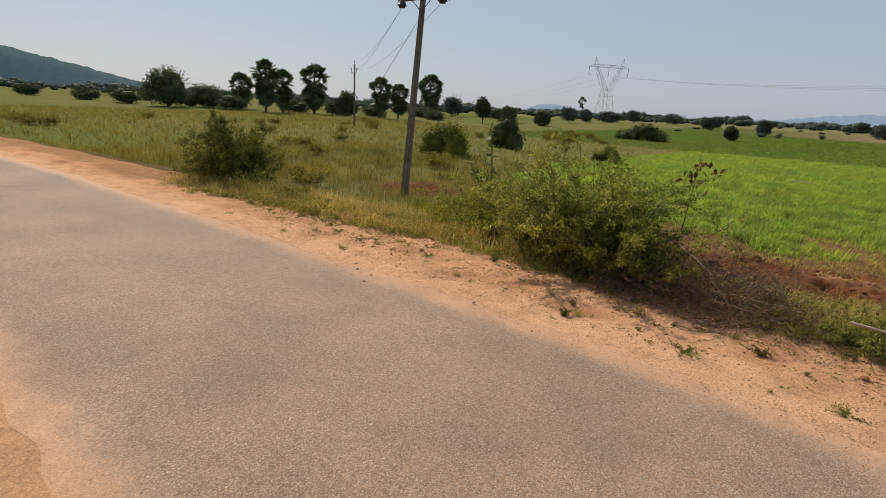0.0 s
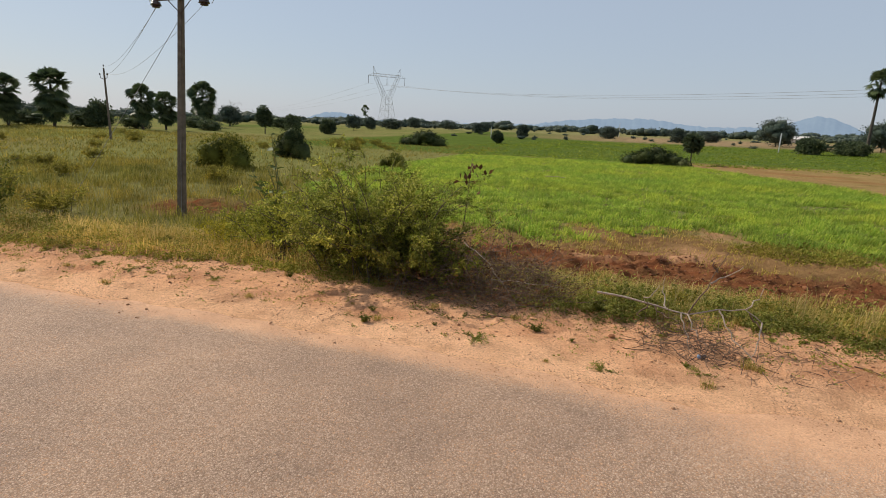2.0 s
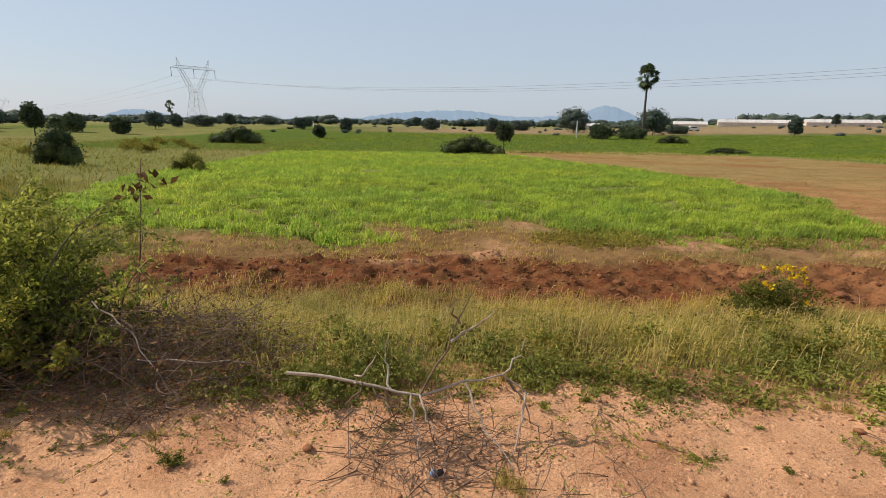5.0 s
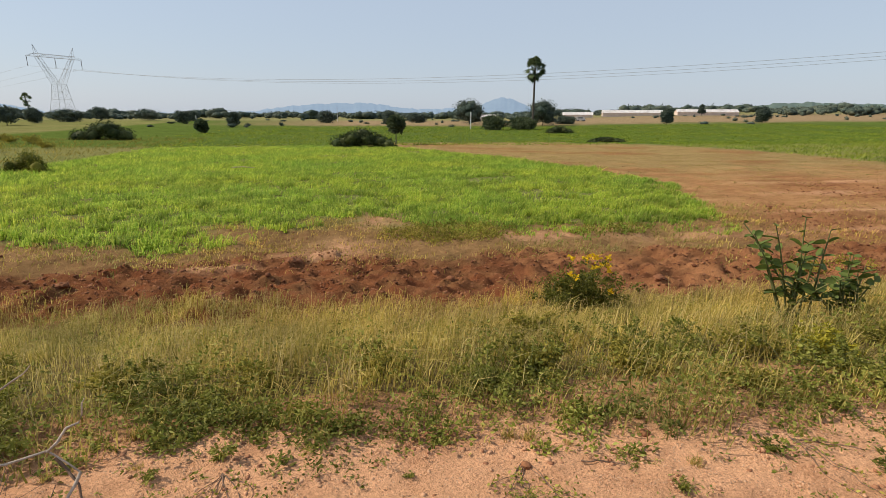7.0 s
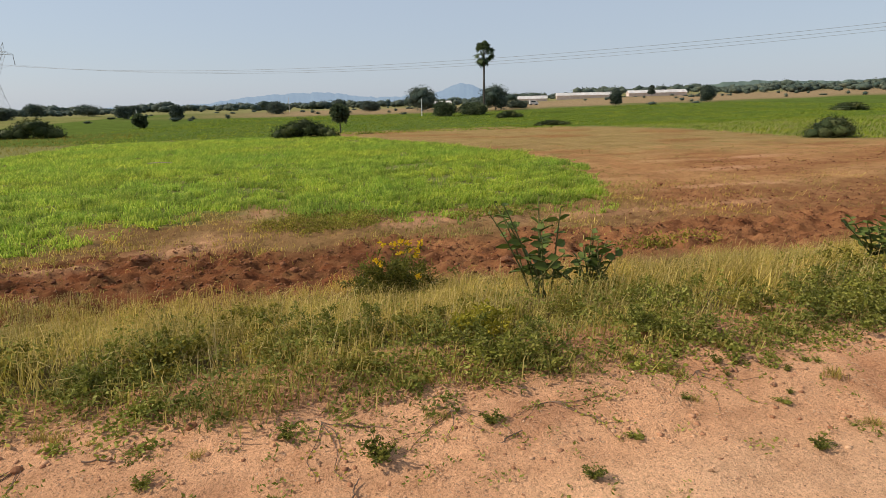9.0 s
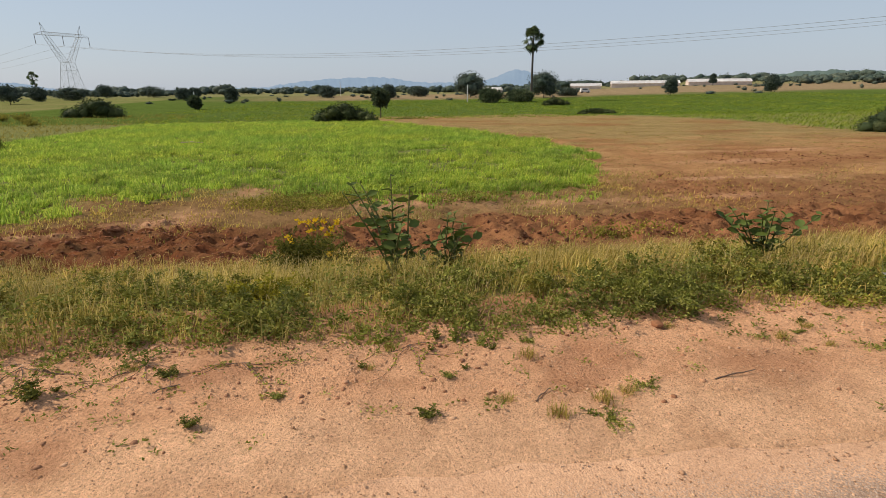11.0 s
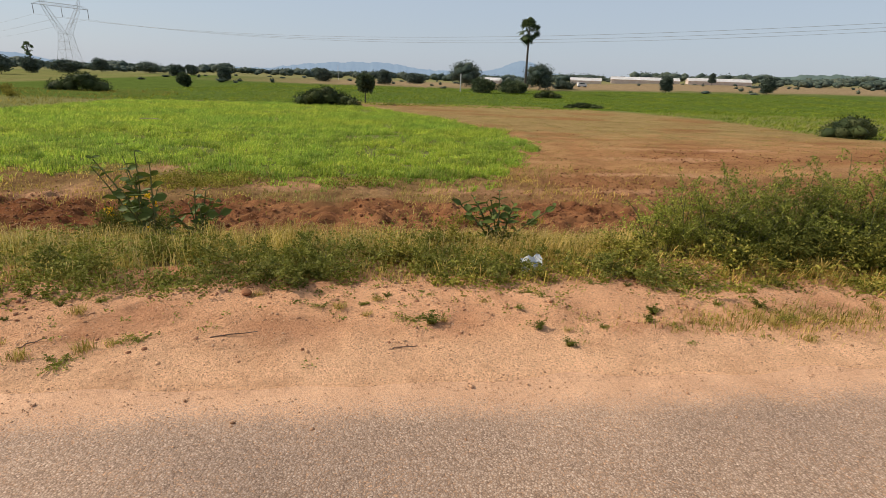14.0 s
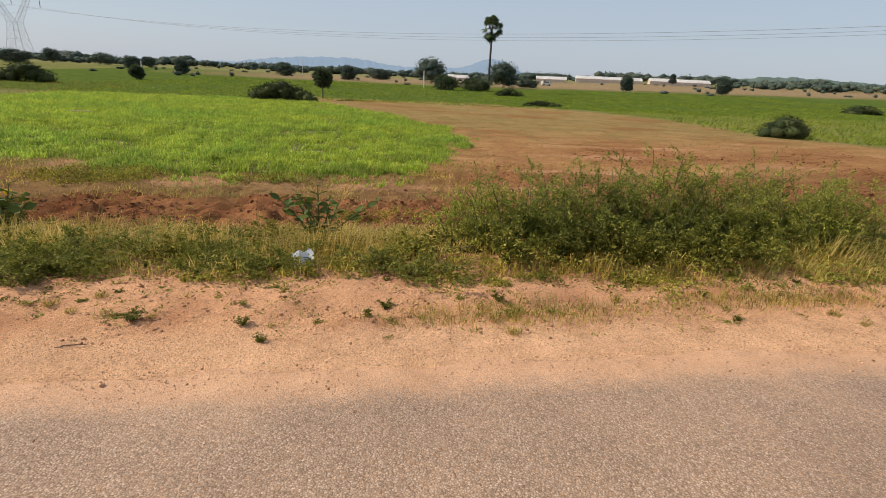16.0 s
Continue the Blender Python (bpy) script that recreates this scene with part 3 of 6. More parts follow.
def build_grass():
    def bank(x, y):
        v = y - bend(x)
        e = v - verge_line(x)
        heap = np.clip((np.hypot(x + 2.7, (y - 2.15) * 1.1) - 0.55) / 0.5, 0.12, 1)
        return heap * np.clip((e - 0.06) / 0.3, 0, 1) * np.clip((np.interp(x, [-8, 0, 3, 8], [9.4, 8.9, 8.2, 8.3]) + 0.5 * wave(x, y, 3.0) - v) / 0.8, 0, 1) * np.maximum(np.clip(0.65 + 0.5 * wave(x, y, 2.1, 1.0) + 0.45 * wave(x, y, 0.7, 4.1), 0.1, 1), np.clip(1.0 - e / 0.9, 0, 0.8))
    x, y = sow(250000, -14, 22, 0.9, 9.9, bank)
    h = rng.uniform(0.12, 0.36, len(x)) * (0.85 + 0.4 * np.clip(wave(x, y, 2.7, 0.5), -0.8, 1) + 0.55 * wave(x, y, 0.75, 2.9)).clip(0.25, 1.8) * np.clip((y - bend(x) - verge_line(x)) / 1.1 + 0.35, 0.3, 1.25)
    stuff("bank_grass", blades(on_land(x, y), h, rng.uniform(0.004, 0.0095, len(x)), 1.12), M["grass"], "tangled green and dry roadside grass on the bank", "grass")
    x, y = sow(34000, -14, 24, 2.2, 8.8, lambda x, y: bank(x, y) * np.clip(0.5 + wave(x, y, 3.3, 2.5), 0, 1))
    stuff("seed_grass", blades(on_land(x, y), rng.uniform(0.25, 0.58, len(x)), rng.uniform(0.0028, 0.006, len(x)), 0.8), M["straw"], "tall pale dry grass gone to seed on the bank", "grass")
    # low creeping weeds along the edge of the sand, in patches
    n = 1100
    cx = rng.uniform(-13, 20, n)
    cy = verge_line(cx) + bend(cx) + rng.normal(size=n) * 0.17 + 0.32
    keep = rng.uniform(0, 1, n) < np.clip(0.55 + 0.8 * wave(cx, cy, 1.6, 0.7), 0.1, 1) * np.clip((np.hypot(cx + 2.7, cy - 2.2) - 0.4) / 0.5, 0.15, 1)
    cx, cy = cx[keep], cy[keep]
    rad = rng.uniform(0.05, 0.15, len(cx))
    i = np.repeat(np.arange(len(cx)), 60)
    off = rng.normal(size=(len(i), 2)) * rad[i, None] * 0.6
    x, y = cx[i] + off[:, 0], cy[i] + off[:, 1]
    P = on_land(x, y)
    P[:, 2] += rng.uniform(0.0, 1.0, len(i)) * rad[i] * 0.9 * np.exp(-(off ** 2).sum(1) / rad[i] ** 2)
    D = unit(rng.normal(size=P.shape) * [1, 1, 0.4] + [0, 0, 0.3])
    stuff("creeping_weeds", leaves(P, D, rng.uniform(0.022, 0.045, len(i)), rng.uniform(0.013, 0.026, len(i))), M["weed"], "low broad-leaved weeds creeping from the bank onto sand", "weeds")
    def leafy(x, y):
        """Height of the leafy weeds, in humps along the edge of the bank."""
        e = y - bend(x) - verge_line(x)
        hump = np.maximum(np.clip(0.5 + 0.9 * wave(x, y, 0.95, 1.7) + 0.5 * wave(x, y, 2.3, 0.9), 0, 1.4), np.clip(0.75 - e * 0.6, 0.0, 0.6) + 0.25 * wave(x, y, 0.5, 2.0).clip(0, 1))
        return hump * np.interp(e, [0.05, 0.28, 0.8, 1.5, 3.0, 6.0], [0.05, 0.24, 0.36, 0.30, 0.24, 0.2])
    x, y = sow(330000, -14, 24, 1.2, 8.0, lambda x, y: bank(x, y) ** 0.6 * np.clip(leafy(x, y) * 4, 0.06, 1) * np.interp(y - bend(x) - verge_line(x), [0, 0.7, 1.4, 2.2, 6.0], [1.0, 0.85, 0.45, 0.24, 0.12]))
    P = on_land(x, y)
    P[:, 2] += leafy(x, y) * rng.uniform(0.0, 1.0, len(x)) ** 0.55 * rng.uniform(0.7, 1.15, len(x)) + 0.015
    D = unit(rng.normal(size=P.shape) * [1, 1, 0.55] + [0, 0, 0.35])
    stuff("bank_weeds", leaves(P, D, rng.uniform(0.022, 0.052, len(x)), rng.uniform(0.011, 0.026, len(x))), M["weed"], "leafy green weeds among the roadside grass", "weeds")
    # thin grass shoots on the tilled strip
    x, y = sow(110000, -14, 26, 8, 18, lambda x, y: np.clip(wave(x, y, 3.9, 1.2) * 0.9 + 0.4 - 0.55 * (y < 11) + 0.35 * (x < -1) * (y > 10.8), 0.04, 0.9) * np.clip(0.7 + 0.8 * wave(x, y, 0.9, 2.0), 0, 1) * (1 - 0.6 * red(x, y)) * (1 - in_crop(x, y)) * np.clip((20 - x) / 8, 0.15, 1))
    stuff("tilled_shoots", blades(on_land(x, y), rng.uniform(0.06, 0.2, len(x)), rng.uniform(0.01, 0.02, len(x)), 1.4), M["grass"], "sparse grass shoots on the tilled red strip", "grass")


def build_stubble():
    x, y = sow(120000, 8, 46, 9, 60, lambda x, y: ploughed(x, y) * np.clip(0.25 + 0.9 * wave(x, y, 2.9, 3.7), 0.05, 1) * np.clip(0.4 + (y - 14) / 30, 0.25, 1))
    stuff("stubble", blades(on_land(x, y), rng.uniform(0.04, 0.16, len(x)), rng.uniform(0.012, 0.035, len(x)), 1.3, fine=False), M["wild"], "thin dry stubble and weeds on the bare field", "stubble")


def build_low_weeds():
    def patch(x, y):
        a = 1.25 - np.hypot((x - 3.9) / 1.7, (y - 13.9) / 1.0)
        b = 1.25 - np.hypot((x - 8.6) / 2.2, (y - 13.4) / 0.8)
        c = 1.2 - np.hypot((x - 11.5) / 2.6, (y - 9.2) / 0.8)
        return np.clip(np.maximum.reduce([a, b - 0.55, c - 0.6]) * 2 + 0.5 * wave(x, y, 0.8, 0.5), 0, 1)
    x, y = sow(60000, 1.5, 15, 8, 15.6, patch)
    P = on_land(x, y)
    P[:, 2] += rng.uniform(0.02, 0.22, len(x)) * (0.8 + 0.5 * wave(x, y, 0.5, 1.7))
    D = unit(rng.normal(size=P.shape) + [0, 0, 0.6])
    stuff("low_weeds", leaves(P, D, rng.uniform(0.05, 0.11, len(x)), rng.uniform(0.025, 0.05, len(x))), M["shrub"], "low patches of dark green weeds on the tilled soil", "weeds")


def build_crop():
    x, y = sow(50000, -20, 20, 12, 31, lambda x, y: in_crop(x, y) * np.clip(1.3 - (y - 13) / 30, 0.35, 1) * np.clip(0.7 + 0.8 * wave(x, y, 1.2, 0.6), 0.15, 1))
    size = rng.uniform(0.5, 1.25, len(x)) * (0.95 + 0.35 * wave(x, y, 2.2, 0.4) + 0.25 * wave(x, y, 1.2, 0.6)) * np.clip(0.55 + 0.5 * in_crop(x, y), 0.5, 1)
    i = np.repeat(np.arange(len(x)), 7)               # tufts of seven leaves
    x, y = x[i] + rng.normal(size=len(i)) * 0.045, y[i] + rng.normal(size=len(i)) * 0.045
    a = blades(on_land(x, y), size[i] * rng.uniform(0.18, 0.38, len(i)), rng.uniform(0.014, 0.03, len(i)), 1.25)
    x, y = sow(135000, -21, 20, 28, 59, in_crop)
    h = rng.uniform(0.2, 0.52, len(x)) * (1 + 0.3 * wave(x, y, 2.6, 0.4) + 0.35 * wave(x, y, 1.1, 0.9))
    b = blades(on_land(x, y), h, rng.uniform(0.055, 0.1, len(x)), 1.0, fine=False)
    stuff("young_crop", join(a, b), M["crop"], "bright green young cereal crop sown in the field", "crop")


def build_wild():
    def keep(x, y):
        free = 1 - np.maximum(in_crop(x, y), np.maximum(red(x, y), ploughed(x, y)))
        side = np.clip((crop_left(np.clip(y, 13, 60)) - x) / 1.5 + 0.5, 0, 1)
        return free * side * np.clip(0.7 + 0.5 * wave(x, y, 7, 1.5), 0.1, 1) * np.clip(0.55 + 0.9 * wave(x, y, 1.9, 2.5), 0.12, 1)
    x, y = sow(150000, -38, -6, 3.5, 26, lambda x, y: keep(x, y) * ((y - bend(x) > verge_line(x) + 0.3) & ((y - bend(x) > 7.5) | (x < -14))))
    a = blades(on_land(x, y), rng.uniform(0.15, 0.6, len(x)) * (1 + 0.45 * wave(x, y, 1.9, 2.5)), rng.uniform(0.009, 0.022, len(x)), 0.9)
    x, y = sow(140000, -125, -14, -6, 80, lambda x, y: keep(x, y) * (y - bend(x) > 2.5) * ((x < -38) | (y > 26)))
    b = blades(on_land(x, y), rng.uniform(0.25, 0.7, len(x)) * (1 + 0.5 * wave(x, y, 3.1, 2.5)), rng.uniform(0.04, 0.1, len(x)), 1.0, fine=False)
    stuff("wild_grass", join(a, b), M["wild"], "knee-high olive and straw wild grass on fallow land", "grass")
    x, y = sow(130000, -45, 130, 57, 150, lambda x, y: np.clip((y - 58.5) / 1, 0, 1) * np.clip((x + 30 - 0.1 * y + 6 * wave(x, y, 9, 0.2)) / 8 + (y > 84), 0, 1) * np.clip(150 / (y + 30) - 0.6, 0.15, 1))
    stuff("far_crop", blades(on_land(x, y), rng.uniform(0.15, 0.4, len(x)) * (1 + 0.5 * wave(x * 0.2, y, 5.0)), rng.uniform(0.13, 0.26, len(x)), 1.2, fine=False), M["far_crop"], "green paddy and fodder strips beyond the field", "crop")
    x, y = sow(22000, 36, 75, 20, 62, lambda x, y: (1 - ploughed(x, y)) * 1.0)
    stuff("side_crop", blades(on_land(x, y), rng.uniform(0.2, 0.6, len(x)), rng.uniform(0.06, 0.12, len(x)), 1.0, fine=False), M["far_crop"], "green fodder growing beside the bare field", "crop")


def lumps(x, y, s, big, r=rng):
    """A small irregular stone or clod at each place; those past the size big have more faces."""
    P = on_land(x, y)
    P[:, 2] = np.where((y - bend(x) < 0.15) & (y - bend(x) > -3.4), 0.006, P[:, 2])
    large = s > big
    L, t = P[large], s[large]
    V0, F0 = ball(1)
    stretch = r.uniform(0.6, 1.3, (len(L), 1, 3)) * [1, 1, 0.62]
    LV = L[:, None] + V0[None] * stretch * t[:, None, None] * r.uniform(0.68, 1.2, (len(L), 12, 1))
    whole = (LV.reshape(-1, 3), (np.arange(len(L))[:, None, None] * 12 + F0).reshape(-1, 3))
    P, s = P[~large], s[~large]
    n = len(P)
    d = np.array([[1, 0, 0], [0, 1, 0], [-1, 0, 0], [0, -1, 0], [0, 0, 0.6]], float)
    V = P[:, None] + d * s[:, None, None] * r.uniform(0.55, 1.25, (n, 5, 1)) + r.normal(size=(n, 5, 3)) * s[:, None, None] * 0.15
    V[:, :4, 2] -= s[:, None] * 0.25
    f = np.array([[0, 1, 4], [1, 2, 4], [2, 3, 4], [3, 0, 4]])
    return join(whole, (V.reshape(-1, 3), (np.arange(n)[:, None, None] * 5 + f).reshape(-1, 3)))


def build_lumps():
    x, y = sow(190000, -9, 17, -0.7, 2.2, lambda x, y: np.clip((y - bend(x) + 0.5) / 0.9, 0, 1) ** 1.5 * np.clip(0.6 + 0.5 * wave(x, y, 1.1, 0.2), 0.1, 1))
    stuff("gravel", lumps(x, y, rng.uniform(0.003, 0.0085, len(x)) * np.where(rng.uniform(0, 1, len(x)) > 0.985, rng.uniform(1.3, 2.4, len(x)), 1.0), 0.0088), M["stone"], "small pale orange gravel lying on the sandy verge", "gravel")
    x, y = sow(15000, -10, 17, 0.4, 2.3, lambda x, y: np.clip((y - bend(x) - 0.3) / 1.2, 0, 1) * np.clip(0.35 + 0.9 * wave(x, y, 0.8, 3.2), 0.03, 1))
    stuff("verge_clods", lumps(x, y, rng.uniform(0.006, 0.02, len(x)), 0.013), M["verge_clod"], "reddish crumbs of earth lying on the sandy verge", "soil")
    x, y = sow(190000, -11, 40, 7.4, 40, lambda x, y: np.maximum(np.maximum(red(x, y), 0.6 * ploughed(x, y)), 0.22 * (y > 8) * (y < 16.5) * (x < 26) * (1 - in_crop(x, y))) * np.clip(1.3 - (y - 8) / 22, 0.2, 1))
    stuff("soil_clods", lumps(x, y, rng.uniform(0.012, 0.042, len(x)) * np.where(rng.uniform(0, 1, len(x)) > 0.97, rng.uniform(1.3, 2.2, len(x)), 1.0) * np.where(red(x, y) > 0.3, 1.0, 0.7), 0.038), M["clod"], "crumbled clods of freshly turned red soil", "soil")


build_grass()
build_low_weeds()
build_stubble()
build_crop()
build_wild()
build_lumps()


# ---- plants by the road ----
def shrub(name, a, b, half, height, stems, twigs, per_twig, leaf, mats, label, category="bush", seed=1, group="", bare=0.25, arch=1.0, lift=0.0, vary=(0.5, 1.1)):
    """A bush grown from feet along the line a-b: stems, twigs on them, leaves on those."""
    r = np.random.default_rng(seed)
    cx, cy = (a[0] + b[0]) / 2, (a[1] + b[1]) / 2
    cz = float(land(cx, cy))
    u = r.uniform(0, 1, stems)
    fx = a[0] + (b[0] - a[0]) * u + r.normal(size=stems) * half * 0.22
    fy = a[1] + (b[1] - a[1]) * u + r.normal(size=stems) * half * 0.22
    foot = np.stack([fx - cx, fy - cy, land(fx, fy) - cz - 0.03 + lift], 1)
    ang = r.uniform(0, 2 * np.pi, stems)
    rad = half * np.sqrt(r.uniform(0.02, 1, stems)) * arch
    hh = height * r.uniform(*vary, stems) * (1 - 0.35 * (rad / (half * arch + 1e-6)) ** 2) * (1 - 0.25 * np.abs(2 * u - 1))
    tip = foot + np.stack([np.cos(ang) * rad, np.sin(ang) * rad, hh], 1)
    ctl = foot + np.stack([np.cos(ang) * rad * 0.25, np.sin(ang) * rad * 0.25, hh * 0.75], 1)
    S = bezier(foot, ctl, tip, 7)
    root = thing(name, cx, cy, cz, label, category, group)
    w = height * 0.005 + 0.002
    sv = tubes(S, np.linspace(w, w * 0.3, 7)[None] * r.uniform(0.6, 1.4, (stems, 1)), 4)
    # twigs
    n = stems * twigs
    si = np.repeat(np.arange(stems), twigs)
    p = r.uniform(bare, 1.0, n)
    k = np.minimum((p * 6).astype(int), 5)
    f = (p * 6 - k)[:, None]
    base = S[si, k] * (1 - f) + S[si, k + 1] * f
    d = unit(r.normal(size=(n, 3)) * [1, 1, 0.6] + unit(S[si, k + 1] - S[si, k]) * 0.7 + [0, 0, 0.15])
    ln = height * r.uniform(0.10, 0.26, n)[:, None]
    end = base + d * ln - np.array([0, 0, 1]) * ln * 0.15
    Tw = np.stack([base, base + d * ln * 0.5, end], 1)
    tv = tubes(Tw, np.array([[w * 0.35, w * 0.25, w * 0.12]]) * np.ones((n, 1)), 3)
    part("branchwork", mesh_np("branchwork", *join(sv, tv), mats[1]), root)
    # leaves
    m = n * per_twig
    ti = np.repeat(np.arange(n), per_twig)
    q = r.uniform(0.1, 1.05, m)[:, None]
    P = base[ti] + (end - base)[ti] * q + r.normal(size=(m, 3)) * leaf * 0.45
    P[:, 2] = np.maximum(P[:, 2], foot[si[ti], 2] + 0.03)
    D = unit(d[ti] * 0.6 + r.normal(size=(m, 3)) * 0.8 + [0, 0, 0.15])
    part("foliage", mesh_np("foliage", *leaves(P, D, leaf * r.uniform(0.6, 1.35, m), leaf * r.uniform(0.35, 0.6, m), r), mats[0]), root)
    return root


def build_shrubs():
    s, d = (M["shrub"], M["bark"]), (M["shrub_dark"], M["bark"])
    # brighter leaf colour stands in for sun on the bush's left side
    shrub("thorny_shrub", (-6.9, 3.5), (-5.6, 3.1), 0.9, 1.2, 60, 6, 34, 0.046, (M["sunlit_shrub"], M["bark"]), "low yellow-green thorny shrub beside the taller one", "shrub", 2)
    shrub("thorny_shrub", (-5.2, 2.9), (-3.7, 2.3), 1.15, 1.66, 130, 7, 48, 0.042, (M["thorn"], M["bark"]), "sprawling olive-green thorny shrub at the edge of the verge", "shrub", 3)
    # two darker shrubs added as the shade inside and right of the bush
    shrub("low_shrub", (-5.0, 2.75), (-3.9, 2.35), 0.85, 1.05, 70, 6, 36, 0.046, d, "dark green leaf mass added for shade inside the thorny shrub", "shrub", 23)
    shrub("low_shrub", (-4.1, 2.3), (-3.35, 2.0), 0.75, 0.95, 60, 6, 36, 0.045, d, "dense undergrowth shrub beside the dead brush, dark green for shade", "shrub", 4)
    shrub("tall_weed_bush", (12.2, 2.7), (17.2, 2.5), 0.75, 1.06, 480, 7, 24, 0.031, (M["tall_weed"], M["stem"]), "wide stand of tall leafy green weeds on the bank", "shrub", 5, arch=0.5, vary=(0.42, 1.22), bare=0.1)
    # darker leaf colour gives the shade at the foot of the stand
    shrub("tall_weed_bush", (12.6, 1.95), (15.2, 1.85), 0.55, 0.55, 70, 6, 44, 0.038, (M["shrub_dark"], M["stem"]), "green weeds at the verge's edge, shade put into dark leaves", "shrub", 6)
    shrub("roadside_bush", (-13.6, 2.5), (-12.6, 2.2), 0.95, 1.65, 60, 7, 34, 0.07, d, "rounded dark green bush standing beside the road", "bush", 7)
    r = np.random.default_rng(21)
    first = shrub("scrub_bush", (-22, 19), (-21.6, 19), 0.8, 1.1, 26, 5, 22, 0.09, s, "small olive scrub bush in the wild grass", "bush", 16, "scrub in the fallow land")
    for x, y in zip(r.uniform(-80, -17, 50), r.uniform(8, 75, 50)):
        if x < crop_left(min(max(y, 13), 60)) - 3 and abs(y + 0.6 * x) > 1:
            k = r.uniform(0.3, 1.2) * float(sight_scale(x, y))
            copy_thing(first, pose(*lie((x, y, float(land(x, y)))).tolist(), 0, 0, r.uniform(0, 360)) @ Matrix.Diagonal((k * 1.2, k * 1.2, k, 1)))
    weeds = shrub("leafy_weed", (2.6, 2.75), (2.8, 2.75), 0.34, 0.42, 16, 5, 16, 0.042, (M["shrub"], M["stem"]), "green leafy weed clump in the bank grass", "weed", 17, "weed clumps on the bank")
    spots = [(1.5, 3.0), (3.4, 2.6), (0.6, 2.9), (4.6, 2.8), (6.0, 3.0), (7.4, 2.4), (8.2, 3.3), (9.2, 2.5), (5.2, 3.6), (-0.4, 2.9), (10.8, 2.9), (3.0, 4.0), (1.0, 4.4), (11.6, 2.2), (6.9, 3.9), (-1.5, 3.4), (-8.2, 2.6), (-9.6, 2.3), (-11, 2.5), (4.0, 2.2), (-7.6, 3.6), (9.9, 3.6)]
    for x, y in spots:
        k = r.uniform(0.5, 0.95)
        copy_thing(weeds, pose(x, y, float(land(x, y)), 0, 0, r.uniform(0, 360)) @ Matrix.Diagonal((k * 1.3, k * 1.3, k, 1)))
    pale = shrub("pale_weed", (7.7, 2.3), (8.6, 2.3), 0.4, 0.36, 40, 5, 16, 0.036, (M["weed"], M["stem"]), "greyish green leafy weed patch on the bank", "weed", 18, "pale weeds on the bank")
    for x, y in [(6.4, 2.15), (9.6, 2.3), (10.2, 1.95), (5.0, 2.1), (2.4, 2.55), (0.2, 2.5), (8.4, 1.95), (11.4, 1.75), (-0.9, 2.3), (-1.2, 2.0), (3.9, 3.1), (7.0, 3.0)]:
        copy_thing(pale, pose(x, y, float(land(x, y)), 0, 0, r.uniform(0, 360)) @ Matrix.Diagonal((r.uniform(0.7, 1.1), r.uniform(0.8, 1.2), r.uniform(0.7, 1.2), 1)))
    shrub("yellowing_weed", (4.9, 2.55), (5.2, 2.7), 0.35, 0.34, 26, 5, 16, 0.04, (M["yellow_leaf"], M["stem"]), "yellowing weed clump in the bank grass", "weed", 19)
    shrub("yellowing_weed", (-8.4, 4.0), (-7.4, 3.6), 0.7, 0.75, 50, 6, 18, 0.045, (M["yellow_leaf"], M["stem"]), "yellow-green weeds trailing from the thorny shrub", "weed", 20)


def flower_bush():
    root = shrub("flowering_bush", (4.4, 6.9), (5.3, 7.05), 0.6, 1.08, 60, 6, 24, 0.05, (M["shrub_dark"], M["stem"]), "bush with yellow flowers at the foot of the bank", "bush", 31)
    r = np.random.default_rng(32)
    bm_pos = [(-0.25, -0.25, 0.80), (0.05, -0.1, 1.0), (0.18, -0.05, 1.02), (0.3, 0.0, 0.98), (0.42, -0.1, 0.88), (0.38, -0.25, 0.83), (0.12, -0.3, 0.92), (0.4, -0.35, 0.52), (-0.1, 0.1, 0.98), (0.52, 0.05, 0.95), (-0.2, -0.3, 0.76), (0.28, -0.2, 0.93)]
    for p in bm_pos:
        n = 14
        a = np.arange(n) * 2.4
        D = unit(np.stack([np.cos(a), np.sin(a), r.uniform(0.2, 1.0, n)], 1))
        P = np.zeros((n, 3)) + r.normal(size=(n, 3)) * 0.022
        ob = part("flower", mesh_np("flower", *leaves(P, D, 0.06, 0.045, r), M["petal"]), root, "yellow flower head")
        ob.location = p


